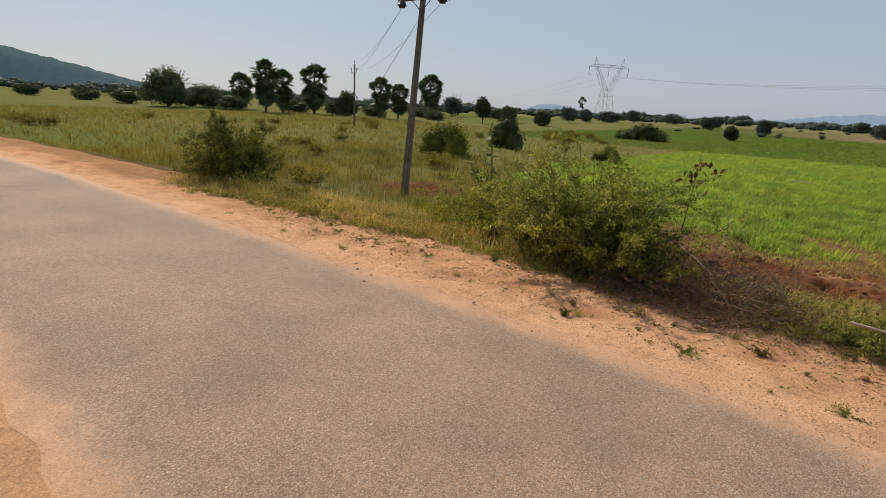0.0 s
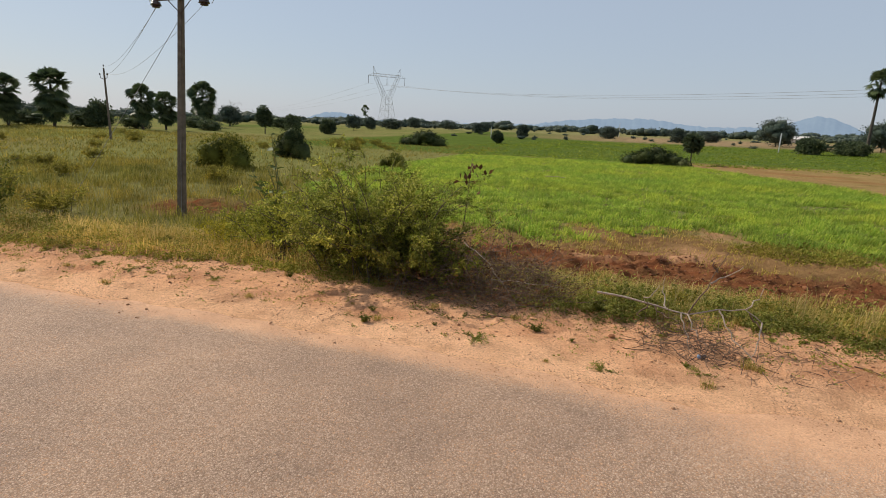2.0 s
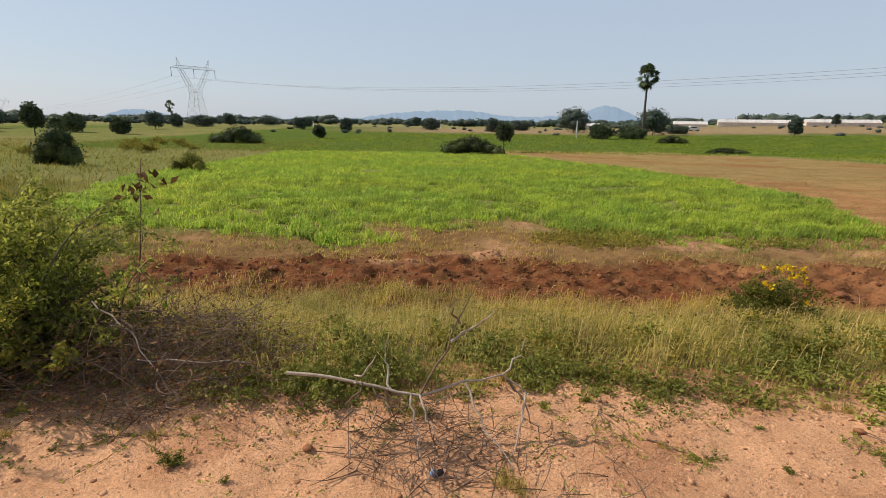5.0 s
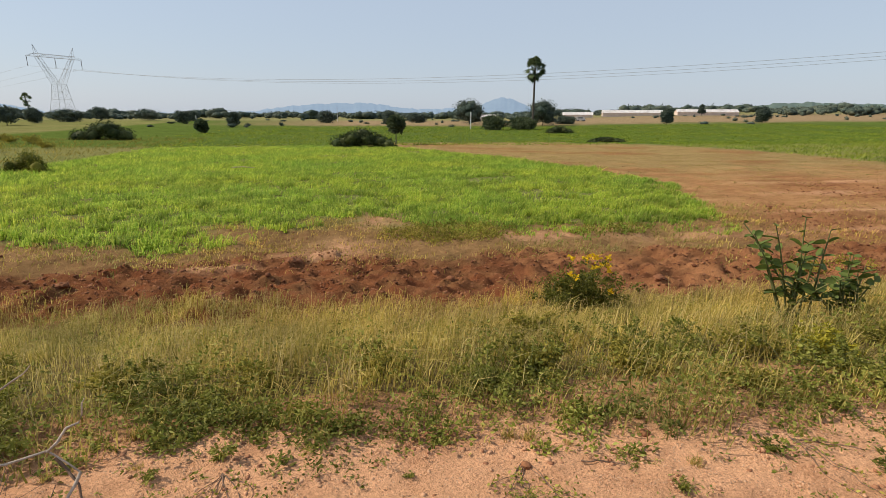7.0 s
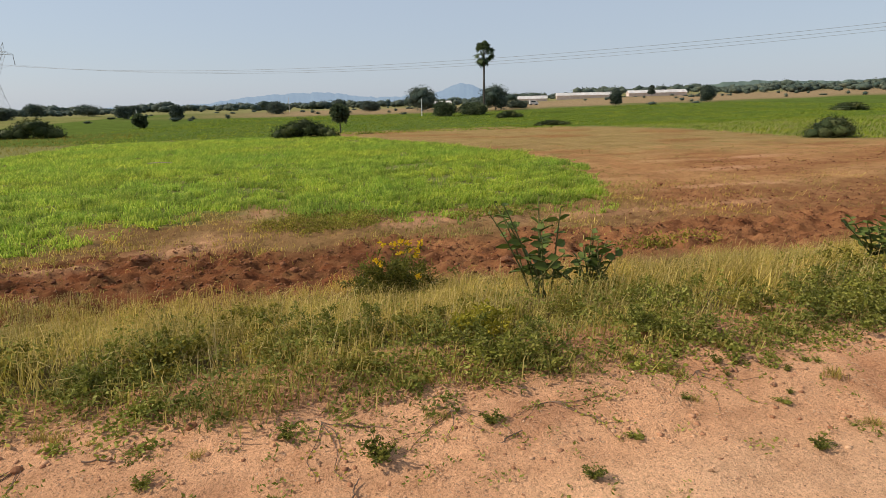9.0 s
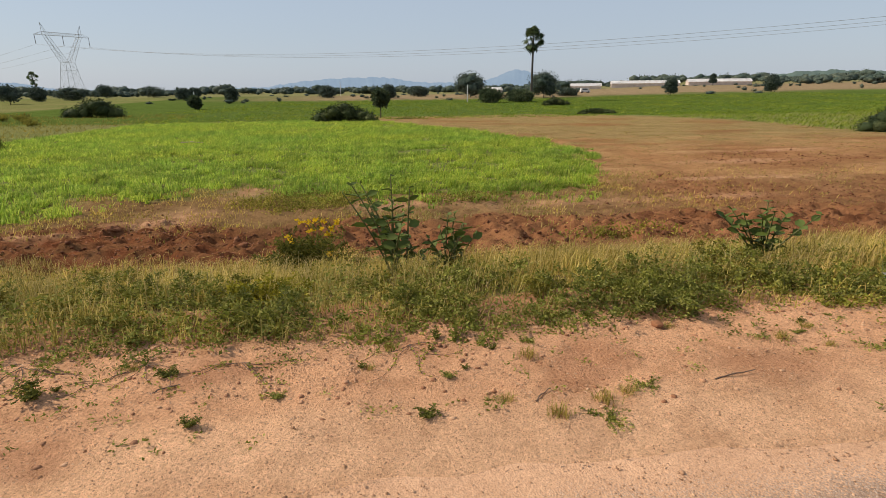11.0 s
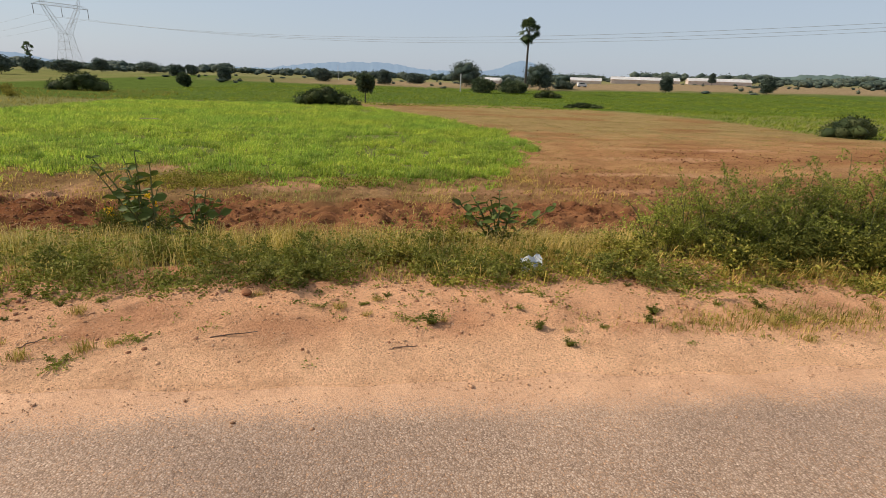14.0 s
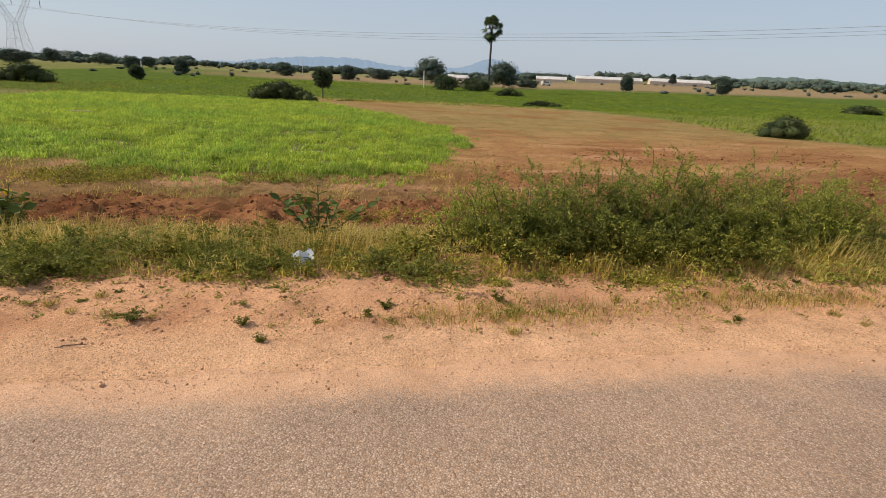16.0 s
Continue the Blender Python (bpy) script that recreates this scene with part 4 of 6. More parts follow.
def broad_plant(name, x, y, height, stems, seed, label, tilt=(0, 0), spread_out=0.2):
    """A milkweed-like plant: a few stems with big opposite leaves."""
    r = np.random.default_rng(seed)
    root = thing(name, x, y, float(land(x, y)), label, "plant")
    foot = r.normal(size=(stems, 3)) * [0.06, 0.06, 0]
    tip = np.stack([r.normal(size=stems) * spread_out + tilt[0], r.normal(size=stems) * spread_out * 0.75 + tilt[1], height * r.uniform(0.6, 1.05, stems)], 1)
    tip[0] = (tilt[0] * 0.4, tilt[1] * 0.4, height * 1.1)
    S = bezier(foot, (foot * 0.6 + tip * 0.4) + [0, 0, height * 0.15], tip, 8)
    for i in range(stems):
        part("stalk", mesh_np("stalk", *tubes(S[i:i + 1], np.linspace(0.014, 0.006, 8)[None], 5), M["stem"]), root)
    for i in range(stems):
        for j in range(2, 8):
            for side in (0, np.pi):
                if r.uniform() < 0.2:
                    continue
                a = j * 1.57 + side + r.normal() * 0.3
                D = unit(np.array([[np.cos(a), np.sin(a), r.uniform(0.1, 0.9)]]))
                L = r.uniform(0.095, 0.18) * (1.0 if j < 7 else 0.6)
                up = np.array([0, 0, 1.0])
                s = unit(np.cross(D, up))
                nrm = np.cross(s, D)
                tw = r.uniform(-1.1, 1.1)
                s, nrm = s * math.cos(tw) + nrm * math.sin(tw), nrm * math.cos(tw) - s * math.sin(tw)
                p0 = S[i, j][None]
                rows = [p0 + D * L * t + s * L * w * k + nrm * L * (0.10 * abs(k) - 0.25 * t * t) for t, w in ((0.05, 0.05), (0.35, 0.30), (0.7, 0.27), (1.0, 0.02)) for k in (-1, 0, 1)]
                V = np.concatenate(rows)
                q = [(c * 3 + e, c * 3 + e + 1, c * 3 + e + 4, c * 3 + e + 3) for c in range(3) for e in range(2)]
                part("leaf", mesh_np("leaf", V, np.array(q), M["calo"]), root)


def twig_heap(name, x, y, half, height, n, mat, label, seed, leafy=0):
    r = np.random.default_rng(seed)
    z = float(land(x, y))
    root = thing(name, x, y, z, label, "brushwood")
    a = r.uniform(0, 2 * np.pi, n)
    d = half * np.sqrt(r.uniform(0, 1, n))
    p0 = np.stack([np.cos(a) * d, np.sin(a) * d * 0.8, r.uniform(0, 0.55, n) * height * (1 - (d / half) ** 2 * 0.8)], 1)
    dirn = unit(r.normal(size=(n, 3)) * [1, 1, 0.45] + [0.25, -0.1, 0.12])
    ln = r.uniform(0.2, 0.75, n)[:, None] * half
    p2 = p0 + dirn * ln
    p2[:, 2] = np.clip(p2[:, 2], 0.01, height)
    p1 = (p0 + p2) / 2 + r.normal(size=(n, 3)) * 0.08 * half
    p1[:, 2] = np.maximum(p1[:, 2], 0.01)
    tagged(part("twig_tangle", mesh_np("twig_tangle", *tubes(bezier(p0, p1, p2, 5), np.linspace(1, 0.35, 5)[None] * r.uniform(0.002, 0.0046, (n, 1)), 3), mat), root), kind="stuff")
    if leafy:
        k = r.integers(0, n, leafy)
        q = r.uniform(0.2, 1, leafy)[:, None]
        P = p0[k] * (1 - q) + p2[k] * q + r.normal(size=(leafy, 3)) * 0.02
        part("dead_foliage", mesh_np("dead_foliage", *leaves(P, unit(r.normal(size=(leafy, 3))), 0.035, 0.02, r), M["dead_leaf"]), root)
    return root


def limb(points, r0, r1, m=14, wob=0.0, seed=0):
    """A bent, tapering limb through a few points."""
    r = np.random.default_rng(seed)
    p = np.array(points, float)
    t = np.linspace(0, len(p) - 1, m)
    L = np.stack([np.interp(t, np.arange(len(p)), p[:, i]) for i in range(3)], 1)
    L[1:-1] += r.normal(size=(m - 2, 3)) * wob
    return tubes(L[None], np.linspace(r0, r1, m)[None], 6)


def fallen_branch():
    x0, y0 = -0.56, 1.36
    root = thing("fallen_branch", x0, y0, float(land(x0, y0)), "bare bleached branch fallen on the sandy verge", "branch")
    root.scale = (0.88, 0.88, 0.95)
    part("bough", mesh_np("bough", *limb([(-0.93, 0.10, 0.34), (-0.62, 0.07, 0.325), (-0.3, 0.03, 0.29), (0.0, -0.02, 0.265), (0.3, 0.05, 0.32), (0.56, 0.15, 0.335), (0.72, 0.1, 0.24)], 0.012, 0.0045, 13, 0.01, 1), M["dead_wood"]), root)
    side = [[(0.0, -0.02, 0.265), (0.12, 0.1, 0.45), (0.26, 0.2, 0.66), (0.34, 0.25, 0.86)], [(0.2, 0.14, 0.56), (0.36, 0.2, 0.63), (0.5, 0.25, 0.74)],
            [(-0.45, 0.04, 0.31), (-0.38, -0.02, 0.38), (-0.3, 0.05, 0.5)], [(-0.4, 0.04, 0.31), (-0.48, -0.06, 0.2), (-0.52, -0.12, 0.08)],
            [(0.0, -0.02, 0.265), (0.06, -0.15, 0.16), (0.18, -0.3, 0.02)], [(-0.06, -0.02, 0.27), (-0.02, -0.2, 0.14), (0.06, -0.4, 0.01)],
            [(0.6, 0.13, 0.31), (0.72, 0.05, 0.16), (0.8, -0.1, 0.01)], [(0.72, 0.1, 0.24), (0.68, -0.1, 0.12), (0.58, -0.28, 0.01)],
            [(0.56, 0.15, 0.335), (0.66, 0.2, 0.42), (0.72, 0.25, 0.55)], [(-0.32, 0.03, 0.29), (-0.2, -0.1, 0.22), (-0.08, -0.16, 0.2)],
            [(-0.2, 0.02, 0.28), (-0.25, 0.15, 0.4), (-0.24, 0.2, 0.56)], [(0.3, 0.05, 0.32), (0.42, -0.15, 0.14), (0.6, -0.4, 0.01)], [(0.26, 0.2, 0.66), (0.2, 0.22, 0.74), (0.22, 0.24, 0.82)]]
    for i, s in enumerate(side):
        part("side_branch", mesh_np("side_branch", *limb(s, 0.009, 0.003, 8, 0.014, i), M["dead_wood"] if i % 3 else M["dead_twig"]), root)
    twig_heap("twig_heap", -0.55, 1.22, 0.46, 0.52, 230, M["dead_twig"], "tangle of dry twigs around the fallen branch", 41)
    twig_heap("twig_heap", 0.12, 1.05, 0.55, 0.14, 40, M["dead_twig"], "loose dry twigs lying on the sand", 42)
    twig_heap("brush_pile", -2.75, 2.2, 1.05, 0.9, 1100, M["dead_twig"], "heap of cut brown thorn brush with dead leaves", 43, 1800)
    stick = thing("bare_stick", -2.2, 1.75, float(land(-2.2, 1.75)), "pale bare stick poking out of the brush pile", "stick")
    part("shaft", mesh_np("shaft", *limb([(-0.75, 0.3, 0.6), (-0.4, 0.16, 0.42), (-0.15, 0, 0.2), (0.0, -0.05, 0.02)], 0.006, 0.003, 14, 0.01, 5), M["dead_wood"]), stick)
    part("fork", mesh_np("fork", *limb([(-0.35, 0.1, 0.25), (0.1, 0.05, 0.27), (0.45, 0.1, 0.25)], 0.005, 0.0025, 9, 0.006, 6), M["dead_wood"]), stick)
    dry = thing("dry_stalk", -3.28, 3.42, float(land(-3.28, 3.42)), "dead stalk with curled brown leaves above the shrub", "plant")
    part("stalk", mesh_np("stalk", *limb([(-0.15, -0.2, 0), (-0.05, -0.1, 0.9), (0, 0, 1.75)], 0.01, 0.004, 9, 0.004, 7), M["dead_twig"]), dry)
    r = np.random.default_rng(8)
    P = np.array([0.0, 0, 1.52]) + r.normal(size=(22, 3)) * [0.09, 0.05, 0.09]
    part("dead_foliage", mesh_np("dead_foliage", *leaves(P, unit(r.normal(size=(22, 3)) - [0, 0, 0.7]), 0.11, 0.06, r), M["dead_leaf"]), dry)


def weed(kind, seed):
    """One small verge weed at the origin."""
    r = np.random.default_rng(seed)
    label = ("small green rosette weed growing in the sand", "wispy dry grass tuft growing in the sand", "bushy dark green weed growing in the sand", "flat creeping weed spreading on the sand")[kind]
    root = thing("verge_weed", 0, 0, 0, label, "weed", "weeds on the sandy verge")
    if kind == 1:
        n = 90
        P = np.concatenate([r.normal(size=(n, 2)) * 0.035, np.zeros((n, 1))], 1)
        part("turf", mesh_np("turf", *blades(P, r.uniform(0.05, 0.15, n), 0.005, 1.2, r, (0, 0)), M["grass"]), root)
        return root
    n, h, w = ((12, 0.07, 0.09), None, (18, 0.13, 0.09), (14, 0.03, 0.2))[kind]
    a = r.uniform(0, 2 * np.pi, n)
    d = w * r.uniform(0.4, 1.1, n)
    tip = np.stack([np.cos(a) * d, np.sin(a) * d, h * r.uniform(0.3, 1.1, n)], 1)
    foot = r.normal(size=(n, 3)) * [0.01, 0.01, 0]
    S = bezier(foot, (foot + tip) / 2 + [0, 0, h * 0.4], tip, 6)
    part("stem", mesh_np("stem", *tubes(S, np.full((n, 6), 0.0018), 3), M["stem"]), root)
    m = n * 16
    i, q = np.repeat(np.arange(n), 16), r.integers(1, 6, m)
    P = S[i, q] + r.normal(size=(m, 3)) * 0.008
    P[:, 2] = np.maximum(P[:, 2], 0.004)
    D = unit(r.normal(size=(m, 3)) * [1, 1, 0.4] + [0, 0, 0.3])
    part("foliage", mesh_np("foliage", *leaves(P, D, r.uniform(0.018, 0.036, m), r.uniform(0.009, 0.018, m), r), M["shrub_dark"] if kind == 2 else M["weed"]), root)
    return root


def verge_weeds():
    kinds = [weed(k, 50 + k) for k in range(4)]
    spots = [(-3.48, 0.56, 2, 1.1), (-1.88, 1.01, 2, 1.3), (-2.36, 0.58, 3, 1.2), (-0.5, 0.61, 3, 0.9), (-0.09, 0.92, 1, 1.2), (1.76, 1.86, 0, 1.0), (1.15, 2.03, 2, 0.9), (6.24, 0.61, 2, 1.2), (5.01, 0.69, 2, 1.1), (4.03, 1.10, 2, 1.9),
             (6.92, 0.51, 1, 1.1), (7.23, 0.62, 1, 1.2), (10.32, 0.48, 2, 1.0), (11.19, 1.0, 2, 1.2), (9.43, 0.86, 2, 1.6), (12.04, 0.42, 1, 1.0), (10.18, 0.71, 2, 1.0), (3.56, 1.42, 2, 1.2), (2.9, 1.2, 0, 1.2), (4.7, 1.28, 2, 1.3), (5.4, 0.95, 0, 1.2), (6.4, 1.0, 0, 1.1), (9.3, 0.95, 3, 1.2)]
    r = np.random.default_rng(60)
    rest = []
    while len(rest) < 270:
        x, v = r.uniform(-10, 17), r.uniform(0.35, 2.3)
        if r.uniform() < (v / 2.3) ** 1.1 * (0.55 + 0.45 * float(wave(x, v, 3.0, 1.0))) + 0.05:
            rest.append((x, v + float(bend(x)), int(r.choice([0, 1, 1, 2, 3, 3])), r.uniform(0.3, 0.8)))
    used = [False] * 4
    for x, y, k, s in [(x, y, k, s * 0.72) for x, y, k, s in spots] + rest:
        m = pose(x, y, float(land(x, y)) - 0.004, 0, 0, r.uniform(0, 360)) @ Matrix.Diagonal((s * 1.05, s * 1.05, 0.95 * s * r.uniform(0.8, 1.2), 1))
        if used[k]:
            copy_thing(kinds[k], m)
        else:
            kinds[k].matrix_basis, used[k] = m, True
    x, y = sow(4200, -10, 17, 0.3, 2.2, lambda x, y: np.clip((y - bend(x)) / verge_line(x), 0, 1.2) ** 2 * np.clip(0.5 + 0.8 * wave(x, y, 1.4, 0.8), 0.05, 1))
    i = np.repeat(np.arange(len(x)), 12)
    P = on_land(x[i] + rng.normal(size=len(i)) * 0.03, y[i] + rng.normal(size=len(i)) * 0.03)
    P[:, 2] += rng.uniform(0, 0.03, len(i))
    stuff("verge_sprouts", leaves(P, unit(rng.normal(size=P.shape) * [1, 1, 0.4] + [0, 0, 0.3]), rng.uniform(0.014, 0.034, len(i)), rng.uniform(0.007, 0.016, len(i))), M["weed"], "tiny green sprouts scattered over the sandy verge", "weeds")
    for x, y, n in ((1.2, 2.4, 34), (0.7, 2.9, 22), (5.3, 3.4, 20), (-0.6, 3.3, 20)):
        ob = thing("dry_grass_tuft", x, y, float(land(x, y)), "bleached dry grass tuft arching over the bank", "grass", "dry tufts on the bank")
        P = np.concatenate([r.normal(size=(n, 2)) * 0.05, np.zeros((n, 1))], 1)
        part("turf", mesh_np("turf", *blades(P, r.uniform(0.3, 0.6, n), 0.006, 0.75, r, (0.1, -0.1)), M["straw"]), ob)
    mats = [thing("grass_mat", 12.2, 0.75, float(land(12.2, 0.75)), "thin mat of dry short grass on the sand", "grass", "grass mats"), thing("grass_mat", 14.6, 0.85, float(land(14.6, 0.85)), "thin mat of dry short grass on the sand", "grass", "grass mats")]
    for ob in mats:
        n = 1700
        P = np.concatenate([r.normal(size=(n, 2)) * [0.62, 0.13], np.zeros((n, 1))], 1)
        P[:, 2] = land(P[:, 0] + ob.location.x, P[:, 1] + ob.location.y) - ob.location.z
        part("turf", mesh_np("turf", *blades(P, r.uniform(0.03, 0.1, n), 0.005, 1.3, r, (0, 0)), M["grass"]), ob)


def runner_plant(x, y, n, seed):
    """A creeping plant: bare brown runners over the sand, rooting with a few leaves."""
    r = np.random.default_rng(seed)
    root = thing("creeping_plant", x, y, float(land(x, y)), "creeping plant with thin brown runners over the sand", "plant", "creepers on the verge")
    for i in range(n):
        a, ln = r.uniform(-2.9, -0.2), r.uniform(0.25, 0.6)
        t = np.linspace(0, 1, 12)
        px = np.cos(a) * t * ln + 0.05 * np.sin(t * 7 + i) * t
        py = np.sin(a) * t * ln + 0.05 * np.cos(t * 6 + i) * t
        pz = land(px + x, py + y) - land(x, y) + 0.006
        part("runner", mesh_np("runner", *tubes(np.stack([px, py, pz], 1)[None], np.linspace(0.0028, 0.0014, 12)[None], 4), M["dead_twig"]), root)
        k = r.integers(3, 12, 16)
        P = np.stack([px, py, pz], 1)[k] + r.normal(size=(16, 3)) * [0.015, 0.015, 0.004]
        part("foliage", mesh_np("foliage", *leaves(P, unit(r.normal(size=(16, 3)) * [1, 1, 0.3] + [0, 0, 0.3]), 0.026, 0.015, r), M["weed"]), root)


def litter():
    # crumpled sheet of printed paper
    z = float(land(10.49, 2.0))
    root = thing("crumpled_paper", 10.49, 2.0, z + 0.09, "crumpled white printed paper caught in the weeds", "litter")
    bm = bmesh.new()
    bmesh.ops.create_grid(bm, x_segments=9, y_segments=7, size=0.5)
    for v in bm.verts:
        p = v.co.copy()
        v.co = (p.x * 0.2, p.y * 0.06 + 0.02 * math.sin(p.x * 9), p.y * 0.12 + 0.03 * noise.noise(p * 5) + 0.02 * math.sin(p.x * 13 + p.y * 7))
    bmesh.ops.solidify(bm, geom=bm.faces[:], thickness=0.0015)
    part("sheet", bm_mesh("sheet", bm, M["paper"]), root)
    bm = bmesh.new()
    for i in range(3):
        bmesh.ops.create_cube(bm, size=1, matrix=pose(0.03 + 0.005 * i, -0.035, 0.02 - 0.022 * i, 10, 0, 6) @ Matrix.Diagonal((0.05 - 0.01 * i, 0.002, 0.007, 1)))
    part("print_bars", bm_mesh("print_bars", bm, M["print"]), root, "blue printed bars")
    # crushed blue bottle top
    root = thing("bottle_cap", -0.455, 0.97, float(land(-0.455, 0.97)), "blue and dark plastic bottle top lying among twigs", "litter")
    root.scale = (0.72, 0.72, 0.72)
    bm = bmesh.new()
    bmesh.ops.create_cone(bm, cap_ends=True, segments=20, radius1=0.028, radius2=0.026, depth=0.03, matrix=pose(-0.012, 0, 0.024, 78, 0, 20))
    bmesh.ops.bevel(bm, geom=[e for e in bm.edges if len(e.link_faces) == 2 and e.calc_face_angle() > 1], offset=0.004, segments=2, affect="EDGES")
    part("cap", bm_mesh("cap", bm, M["blue"], True), root)
    bm = bmesh.new()
    bmesh.ops.create_cone(bm, cap_ends=True, segments=16, radius1=0.026, radius2=0.02, depth=0.06, matrix=pose(0.03, 0.012, 0.024, 82, 0, 110))
    part("neck", bm_mesh("neck", bm, M["dark_plastic"], True), root)
    # lone stones
    for x, y, s in ((8.015, 1.5, 0.042), (3.0, 1.75, 0.035), (6.2, 2.1, 0.05), (-1.2, 1.2, 0.03), (2.2, 1.55, 0.03)):
        bm = bmesh.new()
        bmesh.ops.create_icosphere(bm, subdivisions=2, radius=s)
        for v in bm.verts:
            v.co *= 1 + 0.35 * noise.noise(v.co * 14 / s * 0.05 + Vector((x, y, 0)))
            v.co.z *= 0.65
        ob = new("stone", bm_mesh("stone", bm, M["clod"], False))
        ob.location = (x, y, float(land(x, y)) + s * 0.3)
        tagged(ob, "reddish brown stone lying on the sandy verge", "stone", "stones on the verge")
    for x, y, s in ((-1.3, 8.9, 0.17), (7.54, 9.02, 0.12), (-0.2, 11.3, 0.15), (3.2, 9.6, 0.1), (24.2, 11.0, 0.16), (-4.5, 10.2, 0.12)):
        bm = bmesh.new()
        bmesh.ops.create_icosphere(bm, subdivisions=3, radius=s)
        for v in bm.verts:
            v.co *= 1 + 0.6 * noise.noise(v.co * 7 + Vector((x, y, 0))) + 0.25 * noise.noise(v.co * 19)
            v.co.z *= 0.6
        ob = new("earth_clod", bm_mesh("earth_clod", bm, M["clod"], False))
        ob.location = (x, y, float(land(x, y)) + s * 0.15)
        tagged(ob, "large dark clod of turned red earth", "clod", "large clods in the tilled strip")
    ob = thing("wooden_pole", -5.7, 32.8, float(land(-5.7, 32.8)) + 0.3, "pale wooden pole lying in the crop", "pole")
    part("shaft", mesh_np("shaft", *limb([(-0.7, 0.2, -0.05), (0, 0, 0.0), (0.7, -0.2, -0.05)], 0.03, 0.02, 9, 0.01, 3), M["dead_wood"]), ob)
    r = np.random.default_rng(71)
    for x, y, a, ln in ((4.75, 1.1, 25, 0.16), (8.1, 0.75, 10, 0.3), (2.6, 1.5, -20, 0.2), (6.9, 0.7, 40, 0.15), (9.2, 0.5, 5, 0.18), (0.9, 1.3, -40, 0.25), (-3.0, 1.1, 15, 0.2), (3.9, 0.9, 70, 0.12)):
        ob = thing("dry_stick", x, y, float(land(x, y)) + 0.008, "short dry stick lying on the sand", "stick", "sticks on the verge")
        ob.rotation_euler = (0, 0, radians(a))
        part("shaft", mesh_np("shaft", *limb([(-ln / 2, 0, 0), (0, 0.01, 0.006), (ln / 2, 0, 0.01)], 0.005, 0.003, 8, 0.003, int(x * 10) % 9), M["dead_twig"]), ob)


# ---- poles and wires ----
def bars(segments, radius, mat, name):
    return mesh_np(name, *tubes(np.array(segments, float), np.full((len(segments), 2), radius), 4), mat)


def span(name, a, b, sag, radius, label, group):
    t = np.linspace(0, 1, 40)[:, None]
    a, b = np.array(a, float), np.array(b, float)
    L = a + (b - a) * t - np.array([0, 0, 4 * sag]) * t * (1 - t)
    tagged(new(name, mesh_np(name, *tubes((L)[None], np.full((1, 40), radius), 4), M["wire"])), label, "wire", group)


